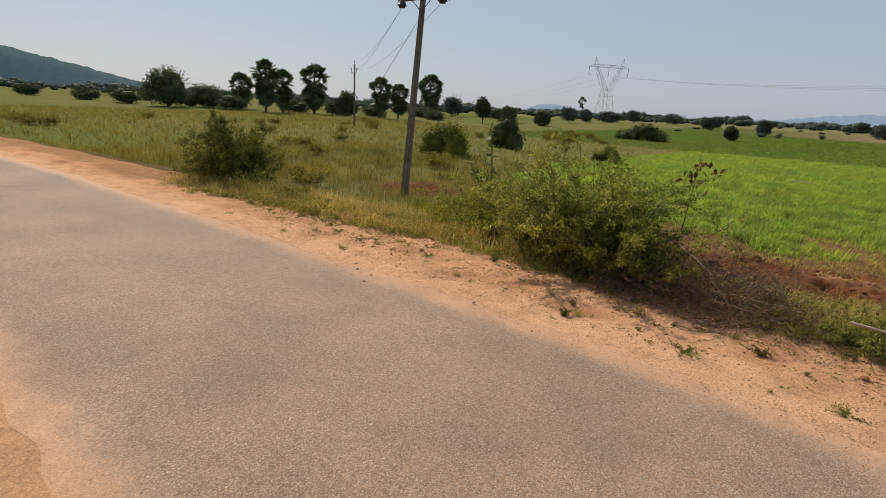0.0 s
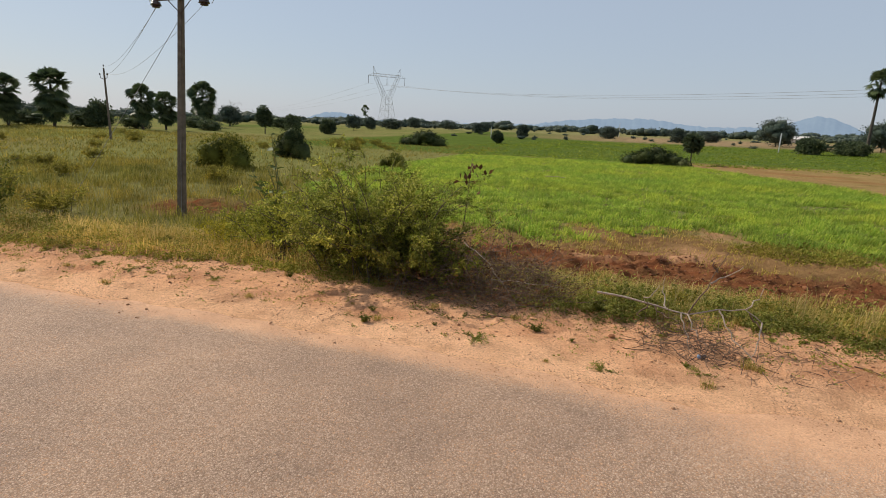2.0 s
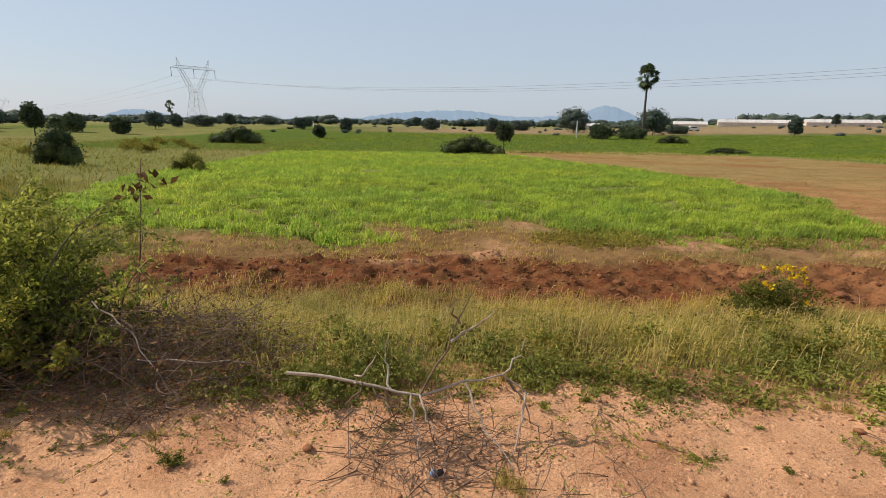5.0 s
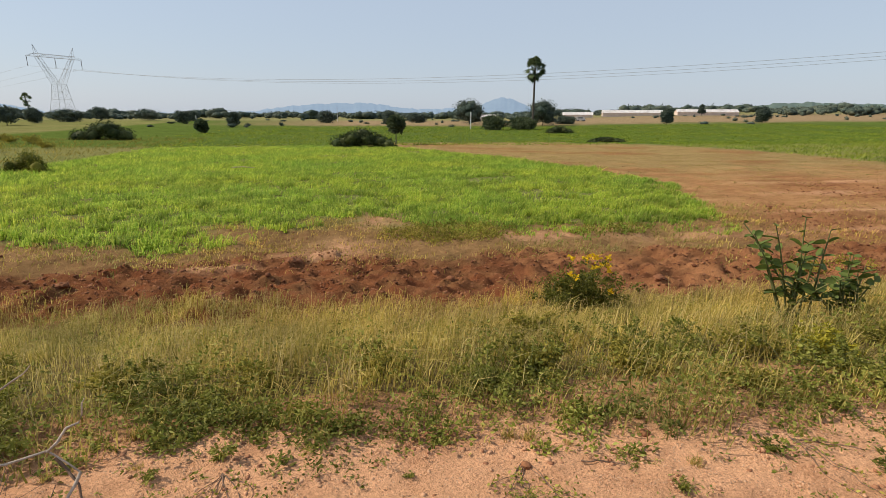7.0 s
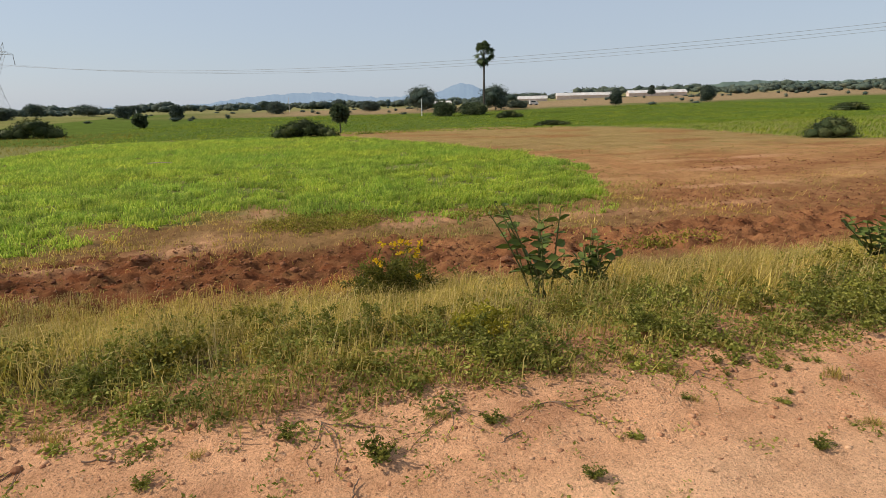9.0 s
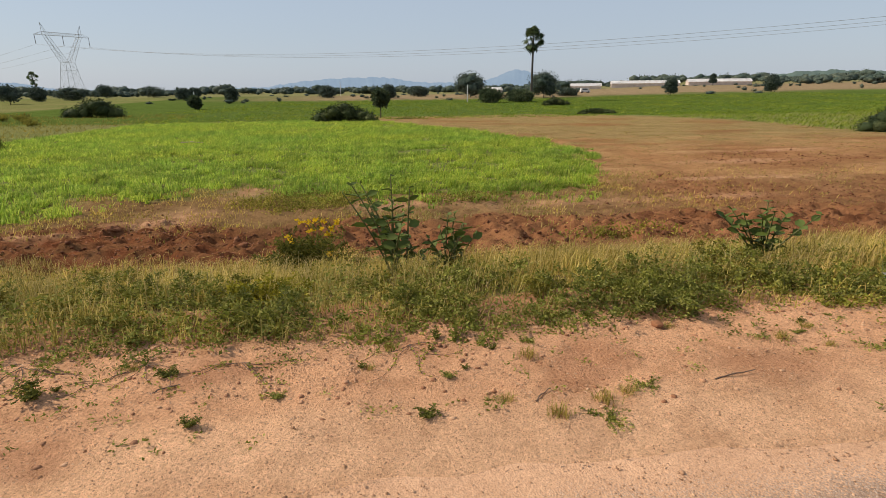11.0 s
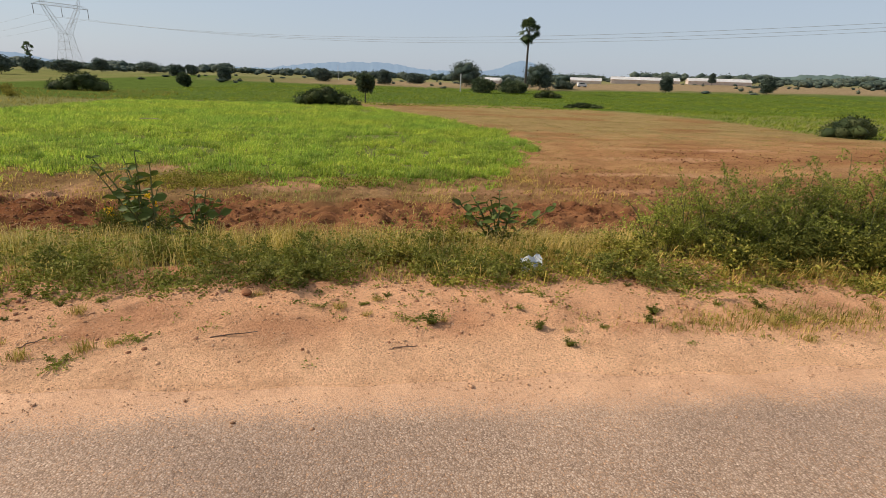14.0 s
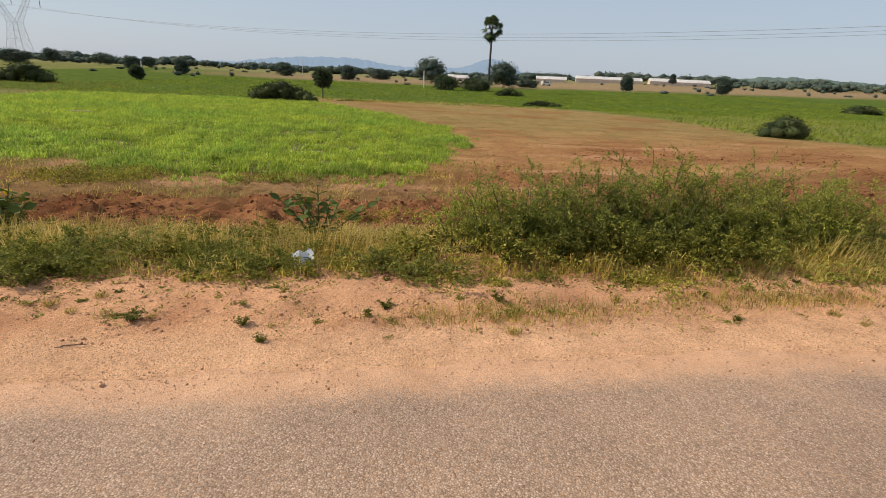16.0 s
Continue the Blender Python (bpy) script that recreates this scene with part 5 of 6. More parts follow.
def utility_pole(x, y, z, h, top_arm, label, lean=0.0):
    root = thing("utility_pole", x, y, z, label, "utility pole", "poles of the country line")
    bm = bmesh.new()
    bmesh.ops.create_cube(bm, size=1, matrix=Matrix.Translation((0, 0, h / 2 - 0.2)) @ Matrix.Diagonal((1, 1, h + 0.4, 1)))
    for v in bm.verts:
        k = 0.13 if v.co.z < h / 2 else 0.085
        v.co.x, v.co.y = (v.co.x * 2 * k + (lean if v.co.z > h / 2 else 0)), v.co.y * 2 * k * 0.8
    bmesh.ops.bevel(bm, geom=[e for e in bm.edges], offset=0.018, segments=2, affect="EDGES")
    part("post", bm_mesh("post", bm, M["concrete"]), root, "weathered prestressed concrete post")
    la = lean
    if top_arm == "flat":
        bm = bmesh.new()
        bmesh.ops.create_cube(bm, size=1, matrix=Matrix.Translation((la, -0.12, h - 0.55)) @ pose(0, 0, 0, 0, 0, 0) @ Matrix.Diagonal((2.3, 0.07, 0.1, 1)))
        bmesh.ops.bevel(bm, geom=bm.edges[:], offset=0.01, segments=1, affect="EDGES")
        part("crossarm", bm_mesh("crossarm", bm, M["rust"]), root, "dark rusty steel crossarm")
        for sx2 in (-1, 1):
            part("brace", bars([[(la, -0.11, h - 1.0), (la + sx2 * 0.5, -0.12, h - 0.57)]], 0.015, M["rust"], "brace"), root)
            for k, zz in ((0.97, -0.68),):
                bm = bmesh.new()
                for j, (rr, dz) in enumerate(((0.07, 0.09), (0.15, 0.03), (0.17, -0.02), (0.12, -0.08))):
                    bmesh.ops.create_cone(bm, cap_ends=True, segments=20, radius1=rr, radius2=rr * 0.85, depth=0.07, matrix=pose(0, 0, dz))
                ob = part("insulator", bm_mesh("insulator", bm, M["insulator"], True), root, "dark brown porcelain disc insulator")
                ob.location = (la + sx2 * k, -0.12, h + zz)
            part("jumper", mesh_np("jumper", *limb([(la + sx2 * 0.97, -0.12, h - 0.5), (la + sx2 * 1.25, -0.1, h - 0.45), (la + sx2 * 1.3, -0.05, h - 0.62), (la + sx2 * 1.15, 0, h - 0.72)], 0.008, 0.008, 12), M["wire"]), root)
    else:
        for sx2 in (-1, 1):
            part("arm", bars([[(la, -0.1, h - 1.35), (la + sx2 * 0.55, -0.1, h - 1.15)], [(la + sx2 * 0.55, -0.1, h - 1.15), (la + sx2 * 0.62, -0.1, h - 0.75)]], 0.045, M["rust"], "arm"), root)
            bm = bmesh.new()
            bmesh.ops.create_cone(bm, cap_ends=True, segments=12, radius1=0.09, radius2=0.05, depth=0.22, matrix=pose(la + sx2 * 0.62, -0.1, h - 0.7))
            part("insulator", bm_mesh("insulator", bm, M["insulator"], True), root)
    bm = bmesh.new()
    for rr, dz in ((0.05, 0.0), (0.09, 0.08), (0.06, 0.17)):
        bmesh.ops.create_cone(bm, cap_ends=True, segments=12, radius1=rr, radius2=rr * 0.7, depth=0.1, matrix=pose(la, 0, h + 0.2 + dz))
    part("pin_insulator", bm_mesh("pin_insulator", bm, M["insulator"], True), root)
    return root


def pylon():
    x, y, z, size = -191, 400, -4.6, 1.13
    root = thing("lattice_pylon", x, y, z, "grey lattice steel transmission pylon with a wide crossarm", "pylon", "transmission pylons")
    root.rotation_euler, root.scale = (0, 0, radians(57)), (size, size, size)
    H0, H1, H2, H3 = 0.0, 21.5, 36.0, 42.5
    corners = [(-1, -1), (1, -1), (1, 1), (-1, 1)]

    def half(zz):
        return np.interp(zz, [H0, 13, H1], [5.6, 3.6, 2.6])
    for c in corners:
        part("leg", bars([[(c[0] * half(a), c[1] * half(a), a), (c[0] * half(b), c[1] * half(b), b)] for a, b in ((0, 6.5), (6.5, 13), (13, H1))], 0.11, M["steel"], "leg"), root)
    lev = [0, 6.5, 13, 17.3, H1]
    for i in range(4):
        p, q = corners[i], corners[(i + 1) % 4]
        seg = []
        for a, b in zip(lev, lev[1:]):
            ha, hb = half(a), half(b)
            seg += [[(p[0] * ha, p[1] * ha, a), (q[0] * hb, q[1] * hb, b)], [(q[0] * ha, q[1] * ha, a), (p[0] * hb, p[1] * hb, b)], [(p[0] * hb, p[1] * hb, b), (q[0] * hb, q[1] * hb, b)]]
        tagged(part("bracing", bars(seg, 0.05, M["steel"], "bracing"), root), kind="stuff")
    for s in (-1, 1):
        seg, web = [], []
        for d in (-1, 1):
            seg += [[(s * 2.6, d * 2.6, H1), (s * 10.2, d * 1.2, H2)], [(s * 0.6, d * 2.4, H1), (s * 8.4, d * 1.2, H2)]]
        t = np.linspace(0, 1, 8)
        for a, b in zip(t, t[1:]):
            for d in (-1, 1):
                o = lambda k: (s * (2.6 + 7.6 * k), d * (2.6 - 1.4 * k), H1 + (H2 - H1) * k)
                n2 = lambda k: (s * (0.6 + 7.8 * k), d * (2.4 - 1.2 * k), H1 + (H2 - H1) * k)
                web += [[o(a), n2(b)], [n2(a), o(b)]]
        part("yoke_arm", bars(seg, 0.09, M["steel"], "yoke_arm"), root)
        tagged(part("yoke_bracing", bars(web, 0.045, M["steel"], "yoke_bracing"), root), kind="stuff")
        part("peak", bars([[(s * 10.2, 1.2, H2 + 1.6), (s * 11.0, 0, H3)], [(s * 10.2, -1.2, H2 + 1.6), (s * 11.0, 0, H3)], [(s * 8.4, 0, H2 + 1.6), (s * 11.0, 0, H3)], [(s * 10.2, 1.2, H2), (s * 10.2, 1.2, H2 + 1.6)]], 0.1, M["steel"], "peak"), root)
    beam = []
    for d in (-1, 1):
        for zz in (H2, H2 + 1.6):
            beam.append([(-15, d * 1.0, zz if zz == H2 else H2 + 0.6), (15, d * 1.0, zz if zz == H2 else H2 + 0.6)] if zz == H2 else [(-11, d * 1.0, zz), (11, d * 1.0, zz)])
        k = np.linspace(-11, 11, 13)
        for a, b in zip(k, k[1:]):
            beam += [[(a, d, H2), (b, d, H2 + 1.6)]]
        beam += [[(-15, d, H2), (-11, d, H2 + 1.6)], [(15, d, H2), (11, d, H2 + 1.6)]]
    part("crossarm", bars(beam, 0.07, M["steel"], "crossarm"), root)
    for k in (-15, 0, 15):
        part("insulator_string", bars([[(k, 0, H2), (k, 0, H2 - 5.2)]], 0.16, M["rust"], "insulator_string"), root)
    copy_thing(root, pose(-980, 1160, -8, 0, 0, 57))
    copy_thing(root, pose(262, 68, -3.0, 0, 0, 57))
    ax, ay = math.cos(radians(57)), math.sin(radians(57))
    for k in (-15, 0, 15):
        zz, o = z + (H2 - 5.2) * size, k * size
        span("power_cable", (x + ax * o, y + ay * o, zz), (262 + ax * k, 68 + ay * k, 28.0), 13.5, 0.045, "sagging transmission cable across the sky", "transmission cables")
        span("power_cable", (x + ax * o, y + ay * o, zz), (-980 + ax * k, 1160 + ay * k, 24.0), 14.0, 0.05, "sagging transmission cable across the sky", "transmission cables")


def build_lines():
    utility_pole(-15.95, 10.68, float(land(-15.95, 10.68)), 7.6, "flat", "weathered concrete utility pole with crossarm beside the road", 0.75)
    utility_pole(-64.2, 47.8, float(land(-64.2, 47.8)), 8.7, "vee", "slim concrete utility pole with V arms in the fields")
    z1, z2 = float(land(-15.95, 10.68)), float(land(-64.2, 47.8))
    for k, dz, u in ((-0.97, -0.72, -0.62), (0.0, 0.25, 0.0), (0.97, -0.72, 0.62)):
        span("overhead_wire", (-15.2 + k, 10.6, z1 + 7.6 + dz), (-64.2 + u, 47.7, z2 + (8.1 if k else 8.95)), 0.9, 0.009, "thin aluminium overhead wire between the poles", "overhead wires")
    span("stay_wire", (-15.3, 10.65, z1 + 6.5), (-22.1, 11.3, float(land(-22.1, 11.3))), 0.05, 0.011, "dark steel guy wire from the pole to the ground", "overhead wires")
    span("stay_wire", (-15.5, 10.7, z1 + 5.5), (-15.75, 10.5, z1), 0.0, 0.006, "thin earth wire down the pole", "overhead wires")
    for x, y, h in ((-7.4, 262, 6.4), (27.8, 125.8, 3.9), (46, 176, 3.2), (-40, 150, 3.0)):
        root = thing("stone_post", x, y, float(land(x, y)), "slim whitewashed stone post in the fields", "post", "field posts")
        bm = bmesh.new()
        bmesh.ops.create_cube(bm, size=1, matrix=Matrix.Translation((0, 0, h / 2)) @ Matrix.Diagonal((0.2, 0.16, h, 1)))
        bmesh.ops.bevel(bm, geom=bm.edges[:], offset=0.03, segments=1, affect="EDGES")
        part("shaft", bm_mesh("shaft", bm, M["white_post"]), root)


# ---- trees ----
def masses(C, R, r, level=2, rough=0.2):
    """The dense leaf mass inside a crown: an uneven lump at each C with half-axes R."""
    V0, F0 = ball(level)
    n, m = len(C), len(V0)
    V = C[:, None] + V0[None] * R[:, None] * r.uniform(1 - rough, 1 + rough, (n, m, 1))
    return V.reshape(-1, 3), (np.arange(n)[:, None, None] * m + F0[None]).reshape(-1, 3)


def fan_leaves(hub, axis, R, r, seg=11, droop=0.3):
    """Pleated palm fans: pointed segments joined near the stalk, drooping at the tips."""
    n = len(hub)
    side = unit(np.cross(axis, [0, 0, 1.0]) + 1e-4)
    nrm = np.cross(side, axis)
    tw = r.normal(size=(n, 1)) * 0.55
    side = side * np.cos(tw) + nrm * np.sin(tw)
    R = np.broadcast_to(R, n)[:, None, None]
    edge = np.radians(np.linspace(-118, 118, seg + 1))
    mid = (edge[1:] + edge[:-1]) / 2

    def rim(a, f):
        q = axis[:, None] * np.cos(a)[None, :, None] + side[:, None] * np.sin(a)[None, :, None]
        return hub[:, None] + q * R * f - np.array([0, 0, 1.0]) * R * droop * f * f
    E, T = rim(edge, 0.6), rim(mid, r.uniform(0.85, 1.1, (n, seg, 1)))
    V = np.concatenate([hub[:, None], E, T], 1)
    m = V.shape[1]
    i = np.arange(seg)
    f = np.concatenate([np.stack([0 * i, 1 + i, 2 + seg + i], 1), np.stack([0 * i, 2 + seg + i, 2 + i], 1)])
    return V.reshape(-1, 3), (np.arange(n)[:, None, None] * m + f[None]).reshape(-1, 3)


def palm(name, x, y, h, reach, low, seed, label, group="", lean=0.0, fans=30, skirt=20, z=None):
    """A fan palm. reach: radius of its head; low: the height down to which old fronds hang."""
    r = np.random.default_rng(seed)
    root = thing(name, x, y, float(land(x, y)) if z is None else z, label, "palm", group)
    top = np.array([lean, 0, h - reach])
    L = bezier(np.array([[0, 0, -0.3]]), np.array([[lean * 0.2, 0, h * 0.5]]), top[None], 9)
    part("trunk", mesh_np("trunk", *tubes(L, np.linspace(0.32, 0.19, 9)[None] * min(1.0, h / 11), 9), M["trunk"]), root)

    def ring(n, lo, hi, far, down):
        el = np.radians(r.uniform(lo, hi, n))
        az = np.arange(n) * 2.39996 + r.normal(size=n) * 0.2
        ax = np.stack([np.cos(el) * np.cos(az), np.cos(el) * np.sin(az), np.sin(el)], 1)
        start = top - np.array([0, 0, 1.0]) * (r.uniform(0, 1, n)[:, None] * down)
        hub = start + ax * far * r.uniform(0.46, 0.64, n)[:, None]
        stalk = tubes(np.stack([start, hub], 1), np.full((n, 2), 0.035), 3)
        return join(stalk, fan_leaves(hub, ax, far * r.uniform(0.4, 0.5, n), r))
    part("crown", mesh_np("crown", *ring(fans, -18, 88, reach, 0.0), M["palm"]), root)
    drop = max(top[2] - low - reach * 0.6, 0.2)
    part("frond_skirt", mesh_np("frond_skirt", *ring(skirt, -80, -15, reach * 0.9, drop), M["palm"]), root, "hanging older fronds")
    return root


def tree(name, x, y, h, w, clear, seed, label, mat="tree", leaf=0.4, n=1300, group="", z=None, category="tree", lobes=13):
    """A broad-leaved tree: trunk and limbs, and a crown of uneven leaf masses with gaps."""
    r = np.random.default_rng(seed)
    root = thing(name, x, y, float(land(x, y)) if z is None else z, label, category, group)
    clear *= 0.6
    k = lobes
    a, e = np.arange(k) * 2.39996 + r.normal(size=k) * 0.3, np.linspace(-0.75, 1, k) + r.normal(size=k) * 0.12
    out = np.sqrt(np.clip(1 - (e * 0.9) ** 2, 0.05, 1)) * r.uniform(0.55, 1.0, k)
    c = np.stack([np.cos(a) * w * 0.34 * out, np.sin(a) * w * 0.34 * out, clear + (h - clear) * (0.46 + 0.33 * e)], 1)
    rad = np.stack([w * 0.2, w * 0.2, np.minimum((h - clear) * 0.21, w * 0.2)])[None] * r.uniform(0.7, 1.25, (k, 1))
    top = np.array([0, 0, clear + (h - clear) * 0.25])
    trunk = tubes(bezier(np.array([[0, 0, -0.2]]), np.array([[w * 0.03, 0, clear * 0.6]]), top[None], 6), np.linspace(0.035, 0.02, 6)[None] * h * 0.7, 7)
    limbs = tubes(bezier(np.broadcast_to(top * 0.85, c.shape), (c + top) / 2 + [0, 0, 0.05 * h], c, 5), np.linspace(0.014, 0.004, 5)[None] * h * np.ones((k, 1)), 4)
    part("trunk", mesh_np("trunk", *join(trunk, limbs), M["trunk"]), root)
    i = r.integers(0, k, n)
    d = unit(r.normal(size=(n, 3)))
    P = c[i] + d * rad[i] * r.uniform(0.6, 1.4, (n, 1))
    P[:, 2] = np.maximum(P[:, 2], 0.08)
    inner = masses(c, rad * 0.72, r, 2, 0.3)
    inner[0][:, 2] = np.maximum(inner[0][:, 2], 0.05)
    part("crown", mesh_np("crown", *join(inner, leaves(P, unit(d + r.normal(size=(n, 3)) * 0.7), leaf * r.uniform(0.6, 1.4, n), leaf * r.uniform(0.45, 0.8, n), r)), M[mat]), root)
    return root


def clump_bush(x0, x1, y, depth, h, seed, label, mat="tree", leaf=0.16, n=5000, lobes=14):
    """A rounded field bush: leaf masses from the ground up along a short line, stems within."""
    r = np.random.default_rng(seed)
    cx = (x0 + x1) / 2
    cz = float(land(cx, y))
    root = thing("field_bush", cx, y, cz, label, "bush")
    half = (x1 - x0) / 2
    u = np.linspace(-1, 1, lobes) + r.normal(size=lobes) * 0.12
    top = np.clip(1 - 0.55 * np.abs(u) ** 1.8, 0.3, 1) * r.uniform(0.6, 1.0, lobes)
    rz = h * 0.34 * r.uniform(0.75, 1.2, lobes)
    c = np.stack([u * half * 0.85, r.normal(size=lobes) * depth * 0.4, np.maximum(h * top - rz, rz * 0.45)], 1)
    rad = np.stack([np.maximum(half * 0.28, h * 0.22) * r.uniform(0.7, 1.2, lobes), depth * r.uniform(0.5, 0.8, lobes), rz], 1)
    foot = c * [0.6, 0.6, 0]
    part("branchwork", mesh_np("branchwork", *tubes(bezier(foot - [0, 0, 0.05], foot + c * [0, 0, 0.6], c, 5), np.linspace(0.03, 0.012, 5)[None] * h * 0.6 * np.ones((lobes, 1)), 4), M["bark"]), root)
    i = r.integers(0, lobes, n)
    d = unit(r.normal(size=(n, 3)))
    P = c[i] + d * rad[i] * r.uniform(0.75, 1.3, (n, 1)) ** 1.2
    P[:, 2] = np.maximum(P[:, 2], 0.04)
    inner = masses(c, rad * 0.86, r)
    inner[0][:, 2] = np.maximum(inner[0][:, 2], 0.0)
    part("foliage", mesh_np("foliage", *join(inner, leaves(P, unit(d + r.normal(size=(n, 3)) * 0.7 + [0, 0, 0.2]), leaf * r.uniform(0.6, 1.4, n), leaf * r.uniform(0.4, 0.7, n), r)), M[mat]), root)
    return root


def build_field_bushes():
    clump_bush(-28.3, -25.9, 25.8, 1.1, 3.0, 8, "ragged olive bush with a dark base in the fallow grass", "shrub_dark", 0.17, 5600, 16)
    clump_bush(-30.7, -28.3, 37.6, 1.1, 2.8, 9, "compact dark green bush in the fallow grass", "thicket", 0.15, 4500)
    clump_bush(-34.6, -28.2, 75.7, 1.8, 2.3, 10, "wide dark bush standing in the green strip", "thicket", 0.2, 4500)
    clump_bush(-1.6, 4.4, 56.0, 1.5, 1.9, 11, "dark clump of bushes on the field's far edge", "thicket", 0.18, 5000)
    clump_bush(39.9, 43.1, 32.4, 1.2, 1.6, 12, "dark round bush on the bare field's border", "thicket", 0.12, 5000)
    clump_bush(92.5, 98.5, 78, 1.8, 1.4, 13, "low dark bush in the green strip", "thicket", 0.25, 3000)
    clump_bush(37.4, 41.6, 99.5, 1.2, 1.3, 14, "small dark bush in the green strip", "thicket", 0.22, 3000)
    clump_bush(30.4, 34.6, 65, 0.9, 0.55, 15, "flat dark bush at the field's corner", "thicket", 0.18, 2500)
    clump_bush(-18.7, -17.1, 33.7, 0.7, 1.4, 22, "small dark bush at the crop's edge", "shrub_dark", 0.1, 3500)


def build_trees():
    dark = "tall dark green palmyra palm with a shaggy skirt of fronds"
    for i, (x, y, h, w) in enumerate([(-145, 74, 10.3, 6.6), (-119, 66, 12.6, 6.8), (-123, 73, 10.9, 6.0), (-116, 77.5, 12.8, 7.2), (-98.3, 83.4, 9.8, 5.4), (-101, 92, 8.8, 5.2), (-122, 126, 14, 8.2)]):
        palm("palmyra_palm", x, y, h, w * 0.56, h * 0.16, 80 + i, dark, "row of palmyra palms", 0.3, 44, 95)
    palm("fan_palm", 45.3, 132.5, 17.7, 3.1, 11.6, 90, "lone tall fan palm with a slender bare trunk", "", 0.0, 27, 15)
    palm("fan_palm", -141, 268, 14.9, 2.6, 8.6, 91, "slender fan palm far out in the fields", "", -1.2, 20, 12, z=-4.3)
    t = "round dark green tree in the fields"
    tree("field_tree", -140, 52, 8.9, 12.5, 0.2, 100, "large dark spreading tree beside the palms", leaf=0.5, n=4200)
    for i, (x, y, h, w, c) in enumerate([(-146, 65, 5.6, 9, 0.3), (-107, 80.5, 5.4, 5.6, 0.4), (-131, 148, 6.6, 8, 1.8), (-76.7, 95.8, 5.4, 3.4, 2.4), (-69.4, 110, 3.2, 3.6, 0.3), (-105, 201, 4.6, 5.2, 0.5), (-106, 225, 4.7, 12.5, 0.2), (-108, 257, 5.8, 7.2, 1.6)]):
        tree("field_tree", x, y, h, w, c, 110 + i, t, "hazed_tree" if y > 140 else "tree", leaf=0.46, n=3600)
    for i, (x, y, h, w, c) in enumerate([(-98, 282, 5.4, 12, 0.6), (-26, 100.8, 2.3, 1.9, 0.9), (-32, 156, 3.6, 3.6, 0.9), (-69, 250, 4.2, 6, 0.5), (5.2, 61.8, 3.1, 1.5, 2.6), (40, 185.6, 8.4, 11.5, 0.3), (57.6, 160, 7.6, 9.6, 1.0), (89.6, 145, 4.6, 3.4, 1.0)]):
        tree("field_tree", x, y, h, w, c, 120 + i, t, "hazed_tree" if y > 140 else "tree", leaf=0.42, n=3600)
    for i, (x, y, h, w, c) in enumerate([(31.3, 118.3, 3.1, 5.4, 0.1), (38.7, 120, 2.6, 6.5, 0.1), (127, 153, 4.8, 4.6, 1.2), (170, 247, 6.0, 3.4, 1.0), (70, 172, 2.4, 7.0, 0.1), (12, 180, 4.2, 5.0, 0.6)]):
        tree("field_tree", x, y, h, w, c, 130 + i, t, "hazed_tree" if y > 140 else "tree", leaf=0.42, n=3600)
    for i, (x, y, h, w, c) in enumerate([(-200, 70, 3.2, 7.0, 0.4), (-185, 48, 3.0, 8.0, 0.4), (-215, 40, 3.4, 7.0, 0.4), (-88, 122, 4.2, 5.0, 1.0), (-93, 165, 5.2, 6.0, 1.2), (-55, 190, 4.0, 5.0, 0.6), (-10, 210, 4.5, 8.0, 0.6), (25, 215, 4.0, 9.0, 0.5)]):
        tree("field_tree", x, y, h, w, c, 140 + i, t, "hazed_tree" if y > 140 else "tree", leaf=0.48, n=2600)


def build_thicket():
    for i, (x, y, h, w) in enumerate([(-150, 62, 4.5, 9), (-136, 66, 3.6, 9), (-128, 80, 3.2, 9), (-118, 86, 3.4, 8), (-110, 92, 3.0, 7), (-132, 100, 3.4, 10), (-112, 112, 3.0, 9), (-96, 100, 2.4, 6), (-160, 50, 4.0, 9), (-104, 140, 3.6, 8)]):
        tree("thicket_bush", x, y, h, w, 0.0, 160 + i, "dark green thicket under the palms", leaf=0.4, n=1600, group="thicket by the palms", category="bush")


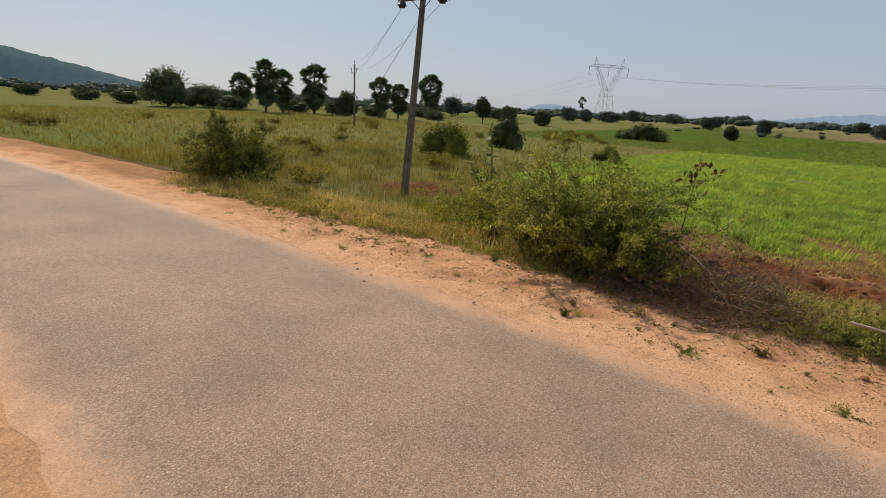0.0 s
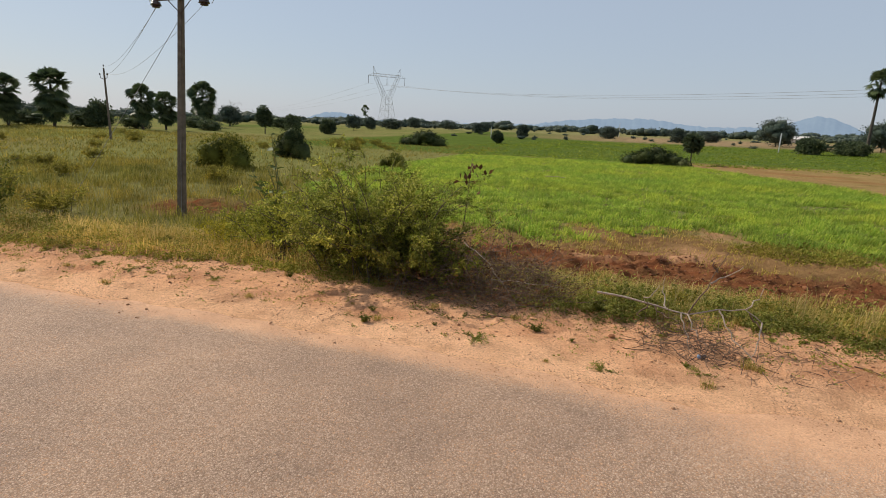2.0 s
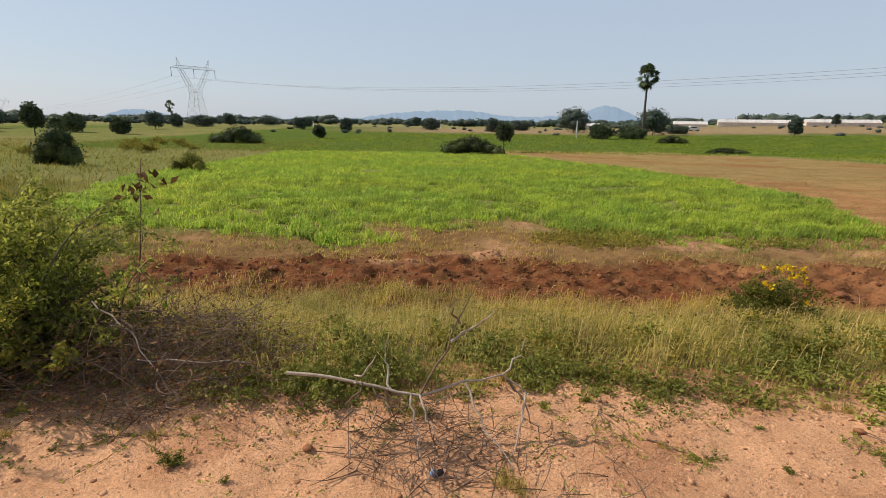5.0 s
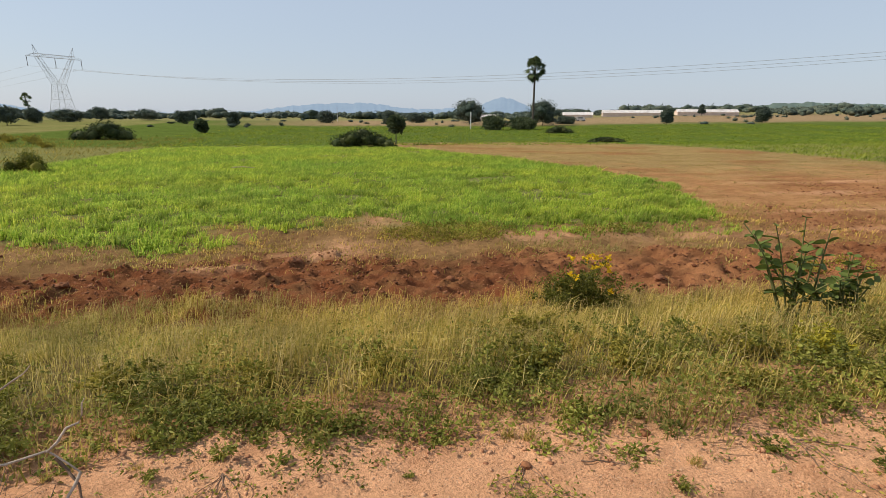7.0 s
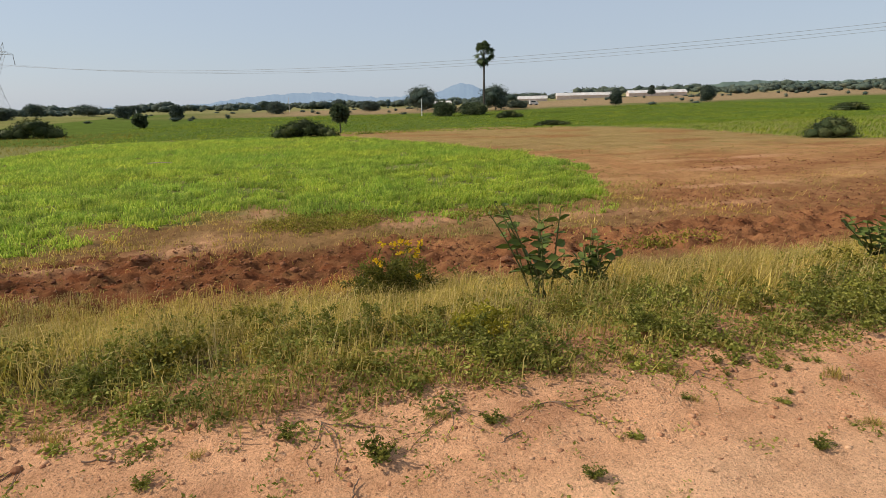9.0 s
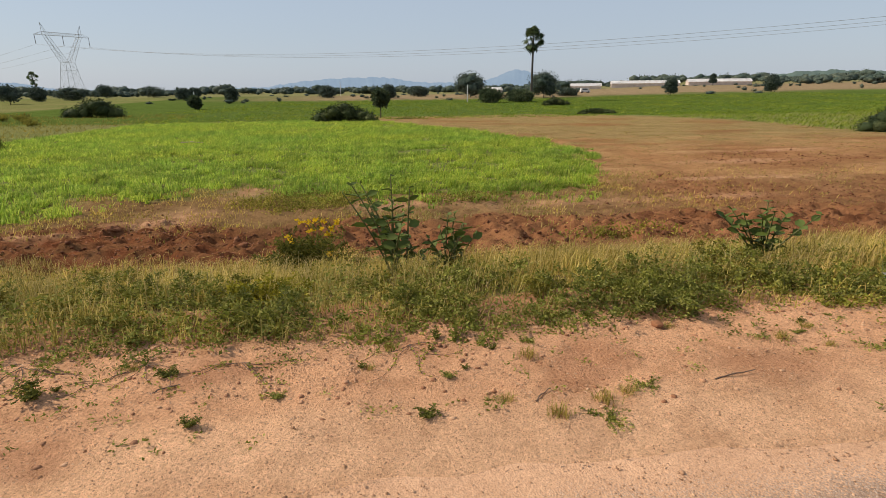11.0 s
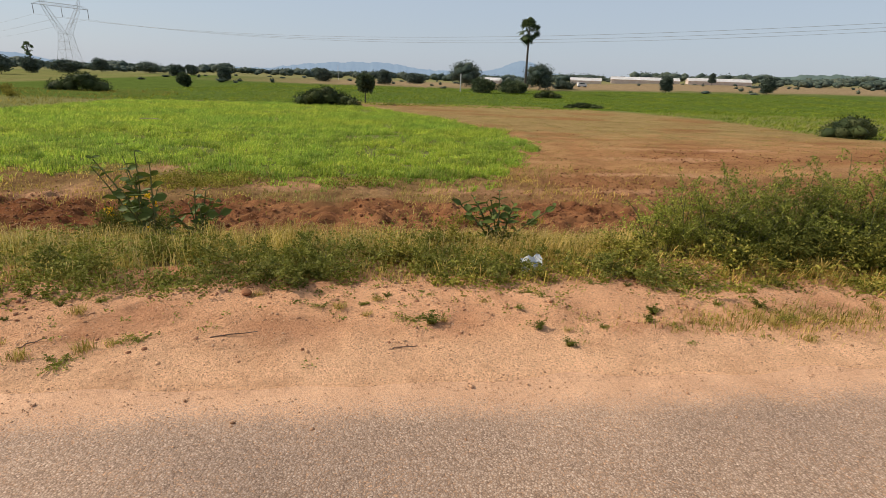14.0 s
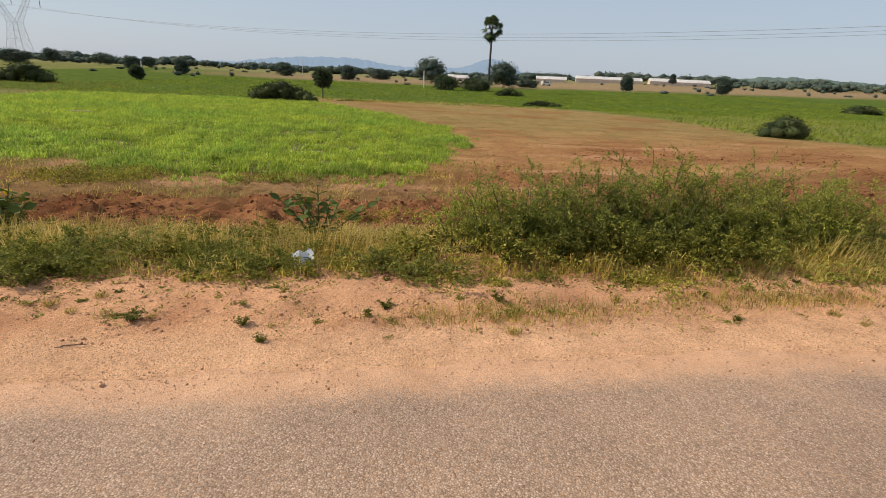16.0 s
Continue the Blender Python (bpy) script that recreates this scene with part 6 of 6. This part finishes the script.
def build_woods():
    r = np.random.default_rng(200)
    n = 1500
    az = np.radians(r.uniform(-82, 74, n))
    dist = r.uniform(340, 760, n)
    h = r.uniform(4.8, 9.2, n) * (0.75 + 0.45 * np.clip(wave(np.degrees(az), dist / 60, 7.0), -0.7, 1))
    w = h * r.uniform(1.1, 2.4, n)
    x, y = np.sin(az) * dist, np.cos(az) * dist
    z = land(x, y)
    m = 60
    i = np.repeat(np.arange(n), m)
    d = unit(r.normal(size=(n * m, 3)))
    lump = unit(r.normal(size=(n, 5, 3)))
    c = lump[i, r.integers(0, 5, n * m)] * np.stack([w, w, h * 0.55], 1)[i] * 0.3
    P = np.stack([x, y, z + h * 0.36], 1)[i] + c + d * np.stack([w, w, h * 1.2], 1)[i] * 0.27 * r.uniform(0.3, 1, (n * m, 1)) ** 0.4
    s = h[i] * r.uniform(0.08, 0.17, n * m)
    lumps5 = (lump * np.stack([w, w, h * 0.55], 1)[:, None] * 0.3 + np.stack([x, y, z + h * 0.36], 1)[:, None]).reshape(-1, 3)
    inner = masses(lie(lumps5), np.repeat(np.stack([w, w, h * 1.1], 1) * 0.24, 5, 0) * r.uniform(0.7, 1.2, (n * 5, 1)), r, 1)
    q = 80                                  # low scrub between the strips and the woods
    sx4, sy4 = r.uniform(-70, 240, q), r.uniform(138, 310, q)
    sh, sw = r.uniform(0.6, 1.7, q), r.uniform(1.2, 4.0, q)
    j = np.repeat(np.arange(q), 80)
    e = unit(r.normal(size=(q * 80, 3))) * r.uniform(0.2, 1, (q * 80, 1)) ** 0.5
    Q = np.stack([sx4, sy4, land(sx4, sy4) + sh * 0.4], 1)[j] + e * np.stack([sw * 0.5, sw * 0.5, sh * 0.5], 1)[j]
    low = masses(lie(np.stack([sx4, sy4, land(sx4, sy4) + sh * 0.35], 1)), np.stack([sw * 0.4, sw * 0.4, sh * 0.42], 1), r, 1, 0.3)
    stuff("far_scrub", join(low, leaves(lie(Q), unit(e + r.normal(size=e.shape) * 0.6), r.uniform(0.15, 0.35, q * 80), r.uniform(0.12, 0.26, q * 80), r)), M["hazed_tree"], "low dark scrub scattered over the far fields", "scrub")
    stuff("far_woods", join(inner, leaves(lie(P), unit(d + r.normal(size=d.shape) * 0.6), s, s * 0.8, r)), M["hazed_tree"], "distant belt of dark green trees along the horizon", "woods")


# ---- farm sheds ----
def shed(x, y, z, length, turn):
    root = thing("farm_shed", x, y, z, "long low poultry shed with a pale sheet roof", "shed", "farm sheds")
    root.rotation_euler = (0, 0, radians(turn))
    w, h = 9.0, 1.7
    for s in (-1, 1):
        bm = bmesh.new()
        bmesh.ops.create_cube(bm, size=1, matrix=Matrix.Translation((0, s * w / 2, h / 2 - 0.3)) @ Matrix.Diagonal((length, 0.25, h + 0.6, 1)))
        part("wall", bm_mesh("wall", bm, M["shed_wall"]), root)
        bm = bmesh.new()
        vs = [bm.verts.new(p) for p in ((-length / 2, s * w / 2, 0), (-length / 2, 0, 0), (-length / 2, 0, h + 1.3), (-length / 2, s * w / 2, h))]
        f = bm.faces.new(vs)
        q = bmesh.ops.extrude_face_region(bm, geom=[f])
        for v in q["geom"]:
            if isinstance(v, bmesh.types.BMVert):
                v.co.x += 0.2
        part("gable", bm_mesh("gable", bm, M["shed_wall"]), root)
        bm = bmesh.new()
        n = int(length / 1.1)
        for i in range(n + 1):
            xx = -length / 2 - 0.3 + (length + 0.6) * i / n
            bm.verts.new((xx, s * (w / 2 + 0.5), h - 0.1 + 0.06 * (i % 2)))
            bm.verts.new((xx, 0, h + 1.45 + 0.06 * (i % 2)))
        bm.verts.ensure_lookup_table()
        for i in range(n):
            bm.faces.new([bm.verts[k] for k in (2 * i, 2 * i + 1, 2 * i + 3, 2 * i + 2)])
        bmesh.ops.solidify(bm, geom=bm.faces[:], thickness=0.06)
        part("roof", bm_mesh("roof", bm, M["shed_roof"]), root, "pale corrugated sheet roof")


def white_van():
    x, y = 88.8, 204
    root = thing("white_van", x, y, float(land(x, y)), "small white van parked beyond the green strip", "van")
    bm = bmesh.new()
    prof = [(-1.8, 0.35), (1.8, 0.35), (1.85, 0.9), (1.45, 1.05), (1.0, 1.7), (-1.75, 1.75), (-1.85, 1.0)]
    f = bm.faces.new([bm.verts.new((px, -0.75, pz)) for px, pz in prof])
    q = bmesh.ops.extrude_face_region(bm, geom=[f])
    for v in q["geom"]:
        if isinstance(v, bmesh.types.BMVert):
            v.co.y += 1.5
    bmesh.ops.bevel(bm, geom=bm.edges[:], offset=0.06, segments=2, affect="EDGES")
    part("body", bm_mesh("body", bm, M["white_post"]), root, "white painted body")
    bm = bmesh.new()
    bmesh.ops.create_cube(bm, size=1, matrix=pose(-0.3, -0.76, 1.35) @ Matrix.Diagonal((2.0, 0.03, 0.42, 1)))
    part("side_window", bm_mesh("side_window", bm, M["glass"]), root)
    for wx in (-1.15, 1.15):
        for wy in (-0.7, 0.7):
            bm = bmesh.new()
            bmesh.ops.create_cone(bm, cap_ends=True, segments=18, radius1=0.3, radius2=0.3, depth=0.2, matrix=pose(wx, wy, 0.3, 90, 0, 0))
            part("wheel", bm_mesh("wheel", bm, M["dark_plastic"]), root)


build_shrubs()
flower_bush()
broad_plant("milkweed", 6.25, 4.2, 1.1, 10, 51, "broad-leaved milkweed plant standing in the bank grass", (-0.12, 0), 0.32)
broad_plant("milkweed", 6.85, 4.15, 0.72, 9, 52, "low broad-leaved milkweed plant in the bank grass", (0, 0), 0.24)
broad_plant("milkweed", 10.56, 3.72, 0.7, 9, 53, "bushy broad-leaved milkweed plant on the bank")
broad_plant("milkweed", -6.3, 3.3, 1.72, 6, 54, "tall broad-leaved milkweed plant arching behind the thorny shrub", (-0.6, 0.1))
fallen_branch()
verge_weeds()
for i, (cx, cy) in enumerate(((3.75, 1.5), (4.5, 1.45), (5.1, 1.4), (2.2, 1.6), (6.2, 1.5), (0.6, 1.7), (-2.2, 1.35))):
    runner_plant(cx, cy, 6, 300 + i)
litter()
build_lines()
pylon()
build_trees()
build_field_bushes()
build_thicket()
build_woods()
for sx3, sy3, sl in ((127, 298, 16.5), (155.8, 286.6, 35.0), (190.2, 273, 30.5)):
    shed(sx3, sy3, float(land(sx3, sy3)) + 0.05, sl, -21.6)
shed(74, 306, float(land(74, 306)), 12, -24)
white_van()
